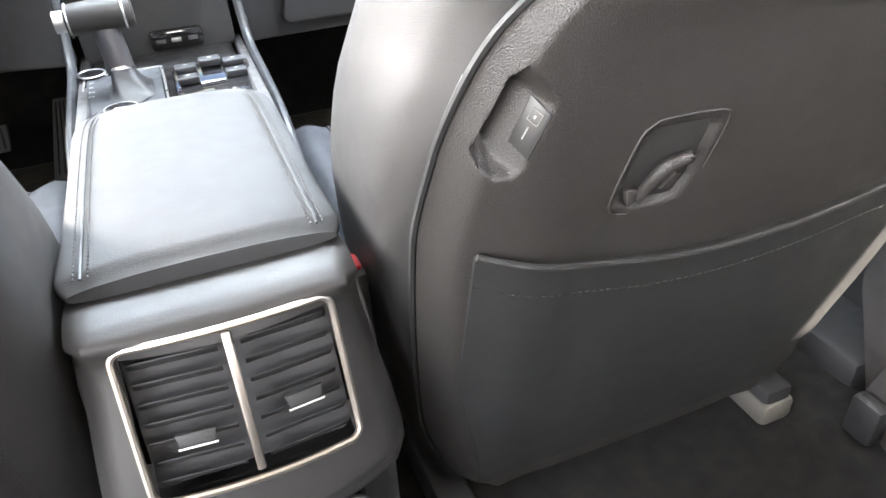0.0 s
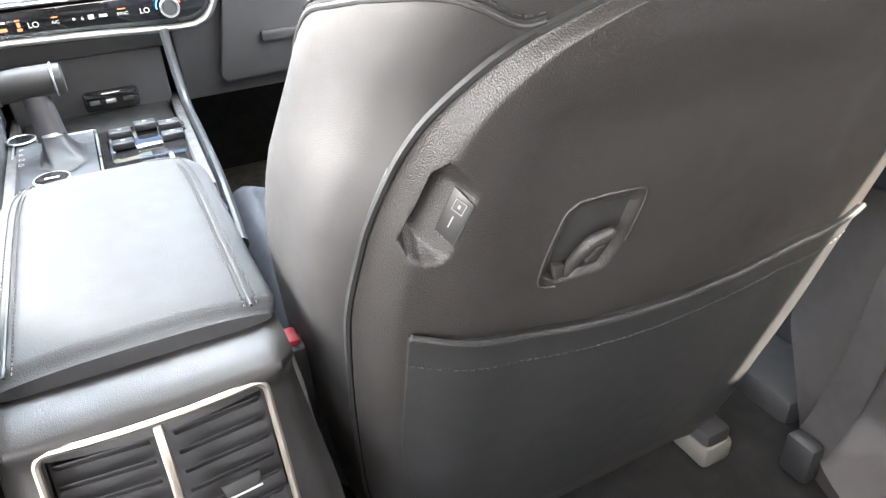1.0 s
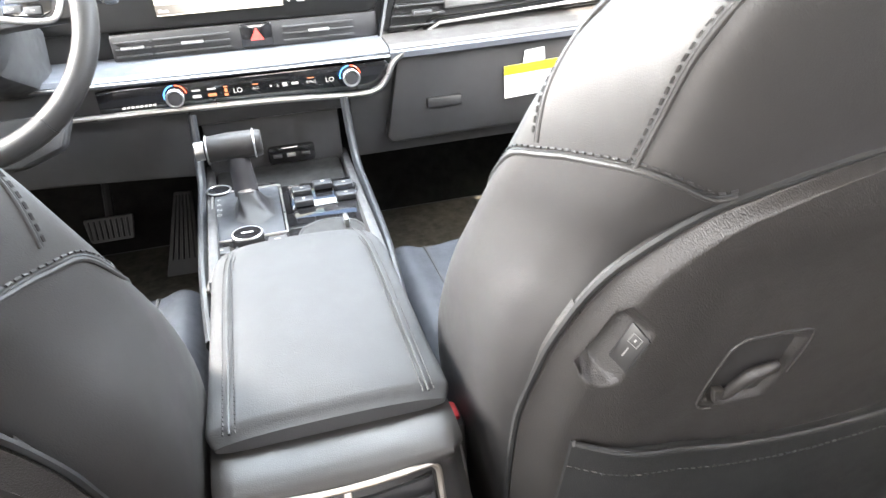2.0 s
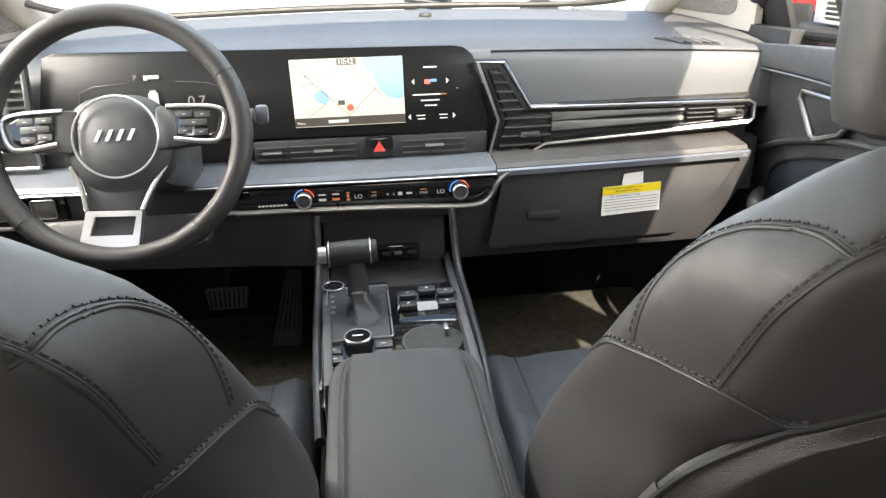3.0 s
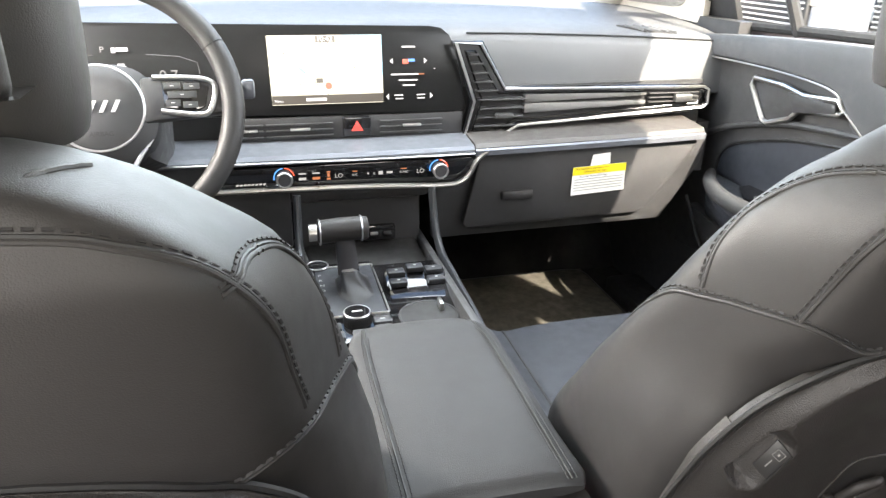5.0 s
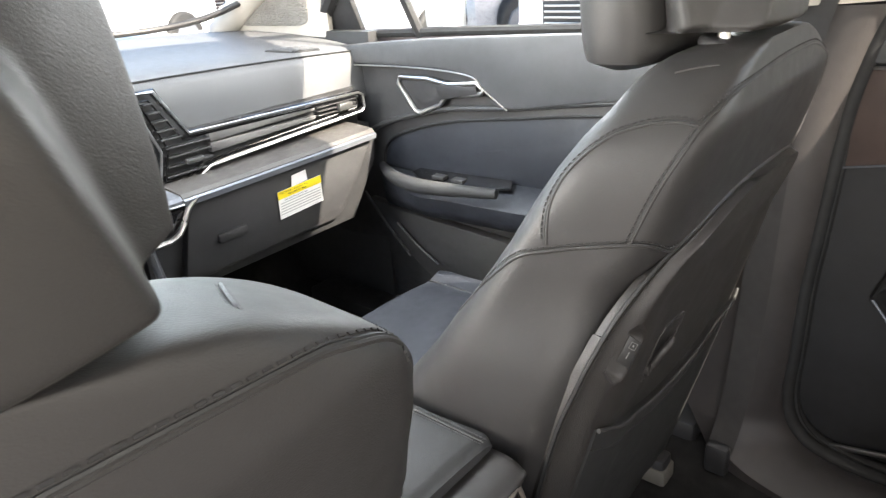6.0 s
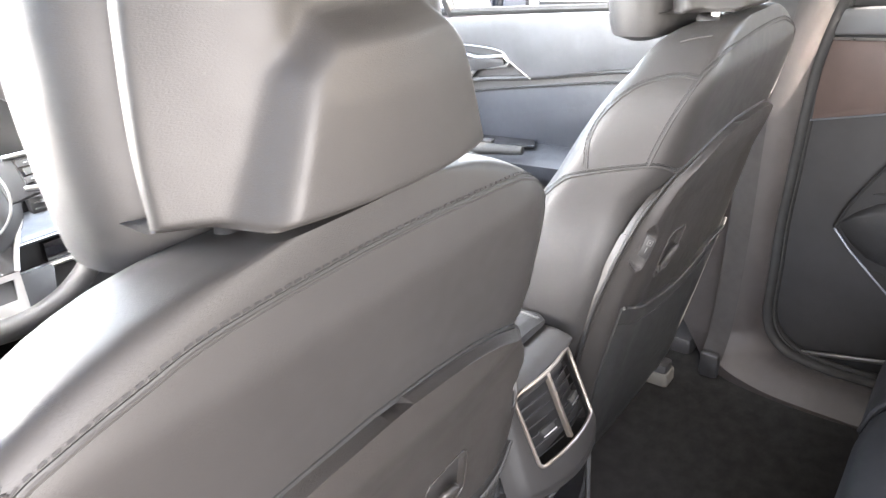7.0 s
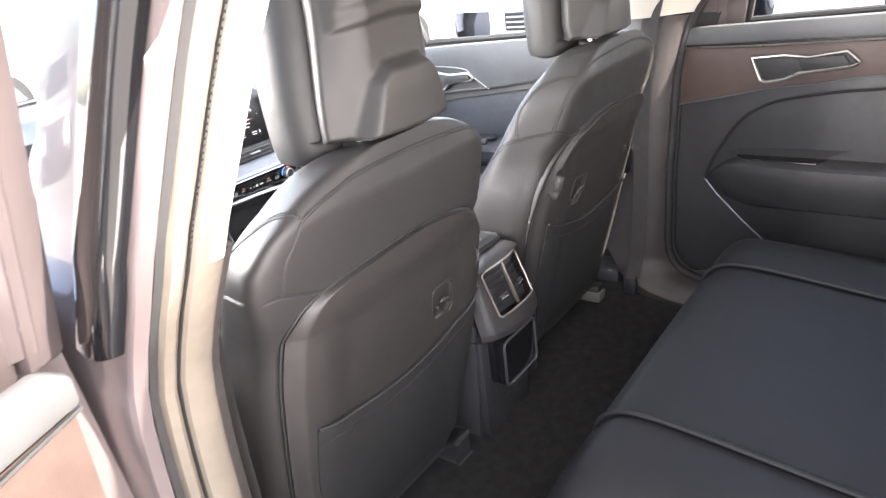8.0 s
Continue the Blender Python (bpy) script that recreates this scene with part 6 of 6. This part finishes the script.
    part("window_frame", tube(curve_through([G(0.115, 0.69), G(0.093, 0.80), G(0.067, 0.93), G(0.045, 1.02), G(-0.01, 1.06), G(-0.4, 1.06), G(-0.72, 1.0), G(-0.80, 0.9), G(-0.74, 0.715)], 5), 0.021, 8, flat=1.4), PAINT, door)
    def sash(y, z0, z1):
        return [G(y - 0.2 * (z - 0.69), z) for z in np.linspace(z0, z1, 8)]
    part("sash_cover", plate(sash(0.150, 0.66, 1.03) + sash(0.108, 0.66, 1.03)[::-1], (-s, 0, 0), 0.026, 0.006), PAINT, door, "mauve grey painted sash")
    part("sash_inner", plate(sash(0.106, 0.66, 1.03) + sash(0.05, 0.66, 1.03)[::-1], (-s, 0, 0), 0.016, 0.004), PAINT, door)
    part("frame_seal", tube(sash(0.044, 0.70, 1.03), 0.008, 8), RUBBER, door)
    part("belt_strip", tube([G(0.06, 0.692), G(-0.3, 0.708), G(-0.72, 0.715)], 0.009, 8), RUBBER, door)
    pane = part("pane", plate([G(0.05, 0.70), G(-0.71, 0.72), G(-0.76, 0.9), G(-0.70, 0.99), G(-0.4, 1.045), G(-0.05, 1.045), G(0.0, 0.97)], (s, 0, 0), 0.004), CLEAR, door)
    pane.visible_shadow = False
    # front edge with its two hinges
    part("door_edge", plate([(s * 0.775, fore - 0.002, 0.0), (s * 0.86, fore - 0.002, 0.0), (s * 0.86, fore - 0.002, 0.685), (s * 0.775, fore - 0.002, 0.685)], (0, -1, 0), 0.02, 0.004), PAINT, door)
    for z in (0.18, 0.52):
        part("hinge", box((s * 0.80 - 0.02, fore - 0.015, z - 0.03), (s * 0.80 + 0.02, fore + 0.045, z + 0.03), 0.008), SILVER, door)
    return door


front_door(1)
front_door(-1)
rear_door(1, "closed rear door with brown band and chrome handle", 0.20)
open_door = rear_door(-1, "open rear door with brown band, sunlit from behind", 0.10)
open_door.rotation_euler.z = radians(-OPEN)

# passenger's outside mirror
mirror = thing("wing_mirror", (0.92, 1.02, 0.66), "pale outside mirror on the passenger's door", "mirror")
rings = []
for k in range(13):
    h = k / 12
    q = max(0.05, (1 - abs(2 * h - 1) ** 3.2)) ** (1 / 3.2)
    x = 0.85 + 0.26 * h
    rings.append([Vector((x, 1.02 + 0.06 * q * sup(math.cos(a), 2.6), 0.695 + 0.082 * q * sup(math.sin(a), 2.8))) for a in (radians(d) for d in range(0, 360, 12))])
MIRW = mat("silver_white_paint", (0.62, 0.63, 0.65), 0.3, coat=0.5, vary=0.03)
part("housing", loft(rings), MIRW, mirror)
part("glass", plate([Vector((0.98 + x, 0.957, 0.695 + z)) for x, z in rrect(0.10, 0.06, 0.03)], (0, 1, 0), 0.004), mat("mirror_glass", (0.9, 0.9, 0.9), 0.02, metal=1.0, vary=0.0, rough_vary=0.0), mirror)
part("arm", tube([(0.84, 1.05, 0.63), (0.90, 1.04, 0.64), (0.96, 1.03, 0.66)], 0.022, 8), DARK, mirror)

# front seat belts down the centre pillars
for s in (-1, 1):
    belt = thing("seat_belt", (s * 0.65, 0.27, 0.0), "dark woven front seat belt down the pillar", "seat belt", "front seat belts")
    line = curve_through([(s * 0.618, 0.16, 1.0), (s * 0.634, 0.21, 0.8), (s * 0.648, 0.252, 0.6), (s * 0.652, 0.262, 0.3), (s * 0.640, 0.268, 0.12), (s * 0.618, 0.276, 0.035)], 6)
    part("webbing", tube(line, 0.020, 8, flat=0.06, up=(1, 0, 0)), BELT, belt)
    part("anchor", box((s * 0.606 - 0.011, 0.256, 0.0), (s * 0.606 + 0.011, 0.294, 0.055), 0.008), DARK, belt, "black belt anchor cover")

# ---- rear bench ----
bench = thing("rear_bench_seat", (0, -0.35, 0.0), "dark leatherette rear bench seat with piped cushions", "seat")


def bench_cushion(x0, x1, nm="cushion"):
    rings = []
    c, hw = (x0 + x1) / 2, (x1 - x0) / 2
    for k in np.linspace(-1, 1, 15):
        e = 1 - smooth01((abs(k) - 0.86) / 0.14) * 0.35
        sec = curve_through([(-0.62, 0.10, 0), (-0.20, 0.07, 0), (-0.07, 0.09, 0), (-0.022, 0.17, 0), (-0.012, 0.24, 0), (-0.035, 0.29, 0), (-0.10, 0.31, 0), (-0.35, 0.285, 0), (-0.62, 0.26, 0)], 5)
        rings.append([Vector((c + k * hw, p.x - 0.012 * (1 - e), 0.19 + (p.y - 0.19) * (1 - 0.06 * (1 - e)) - max(0.0, p.y - 0.10) / 0.21 * 0.12 * smooth01((abs(c + k * hw) - 0.36) / 0.30))) for p in sec])
    return part(nm, loft(rings), BENCH, bench)


for x0, x1 in ((-0.66, -0.258), (-0.252, 0.252), (0.258, 0.66)):
    bench_cushion(x0, x1)
for x in (-0.255, 0.255):
    part("piping", tube(curve_through([(x, -0.014, 0.24), (x, -0.036, 0.2945), (x, -0.11, 0.3125), (x, -0.35, 0.288), (x, -0.6, 0.264)], 5), 0.0045, 8), BENCH, bench)
for x0, x1 in ((-0.64, -0.15), (-0.145, 0.145), (0.15, 0.64)):
    rings = [[Vector((((x0 + x1) / 2) + (x1 - x0) / 2 * sup(math.cos(a), 5), -0.64 - 0.35 * (z - 0.25) + sup(math.sin(a), 3) * 0.07, z)) for a in (radians(d) for d in range(0, 360, 9))] for z in np.linspace(0.22, 0.80, 10)]
    part("backrest", loft(rings), BENCH, bench)
part("base", box((-0.64, -0.60, 0.0), (0.64, -0.14, 0.12), 0.02), CARPET, bench)

# ---- outside: a paved car lot ----
CONC = mat("pale_concrete", (0.42, 0.40, 0.37), 0.9, grain=0.4, grain_scale=60, vary=0.15, vary_scale=0.7)
bm = box((-400, -400, -0.62), (400, 400, -0.36))
solid("ground", bm, CONC, "pale sunlit concrete car lot", "ground")


def lot_car(x, y, turn, colour, label, tall=1.0):
    car = thing("parked_car", (0, 0, -0.36), label, "car", "parked cars")
    body_m = mat("car_paint", colour, 0.3, metal=0.2, coat=0.8, vary=0.03)
    dk = DARK
    prof = [(-2.2, 0.35), (-2.22, 0.75), (-2.1, 0.95), (-1.2, 1.05), (-0.55, 1.52), (0.3, 1.62), (1.4, 1.58), (1.95, 1.15), (2.2, 1.05), (2.25, 0.4)]
    rings = []
    for k in np.linspace(-1, 1, 13):
        e = abs(k) ** 4
        rings.append([Vector((k * (0.92 - 0.16 * smooth01((z - 1.0) / 0.6)), yy * (1 - 0.05 * e), -0.36 + z * tall * (1 - 0.03 * e))) for yy, z in prof])
    part("body", loft(rings), body_m, car)
    for s in (-1, 1):
        gl = [(-1.0, 1.08), (-0.5, 1.46), (0.3, 1.55), (1.3, 1.5), (1.7, 1.12)]
        part("side_window", plate([(s * (0.93 - 0.16 * smooth01((z - 1.0) / 0.6)), yy, -0.36 + z * tall) for yy, z in gl], (s, 0, 0.3), 0.01), GLOSS, car)
        for yy in (-1.4, 1.4):
            wh = part("wheel", disc((s * 0.86, yy, -0.36 + 0.35), (1, 0, 0), 0.35, 0.24, 36, 0.04), RUBBER, car)
            part("rim", disc((s * 0.98, yy, -0.36 + 0.35), (1, 0, 0), 0.23, 0.03, 10, 0.01), SILVER, wh)
        part("headlight", plate([(s * 0.88, -2.12, 0.52), (s * 0.5, -2.22, 0.50), (s * 0.5, -2.22, 0.38), (s * 0.9, -2.12, 0.40)], (0, -1, 0), 0.03, 0.01), CHROME, car)
    part("windscreen", plate([(-0.78, -1.14, -0.36 + 1.08 * tall), (0.78, -1.14, -0.36 + 1.08 * tall), (0.68, -0.6, -0.36 + 1.49 * tall), (-0.68, -0.6, -0.36 + 1.49 * tall)], (0, -0.5, 0.8), 0.012), GLOSS, car)
    gr = part("grille", box((-0.55, -2.26, 0.14), (0.55, -2.2, 0.46), 0.02), dk, car)
    for k in range(6):
        part("grille_bar", box((-0.52, -2.275, 0.17 + 0.045 * k), (0.52, -2.25, 0.185 + 0.045 * k), 0.004), CHROME, gr)
    part("bumper", box((-0.88, -2.30, -0.16), (0.88, -2.15, 0.10), 0.05), dk, car)
    car.matrix_world = Matrix.Translation((x, y, -0.36)) @ pose(0, 0, 0, 0, 0, turn)
    return car


lot_car(2.9, 8.6, -70, (0.62, 0.63, 0.65), "silver-white off-road car parked on concrete")
lot_car(7.2, 10.2, -60, (0.45, 0.02, 0.02), "red car parked nose-in on concrete", 1.05)
lot_car(6.6, 5.6, -90, (0.62, 0.62, 0.64), "silver off-road car parked nose-in on concrete", 1.0)
lot_car(7.0, 2.6, -90, (0.72, 0.72, 0.72), "white off-road car with a broad grille", 1.1)
lot_car(7.3, -0.4, -90, (0.6, 0.6, 0.62), "silver off-road car with a broad grille", 1.1)
lot_car(7.6, -3.4, -90, (0.3, 0.3, 0.32), "grey off-road car with a broad grille", 1.1)
lot_car(-6.5, 9.0, 40, (0.6, 0.6, 0.6), "pale car parked on concrete")
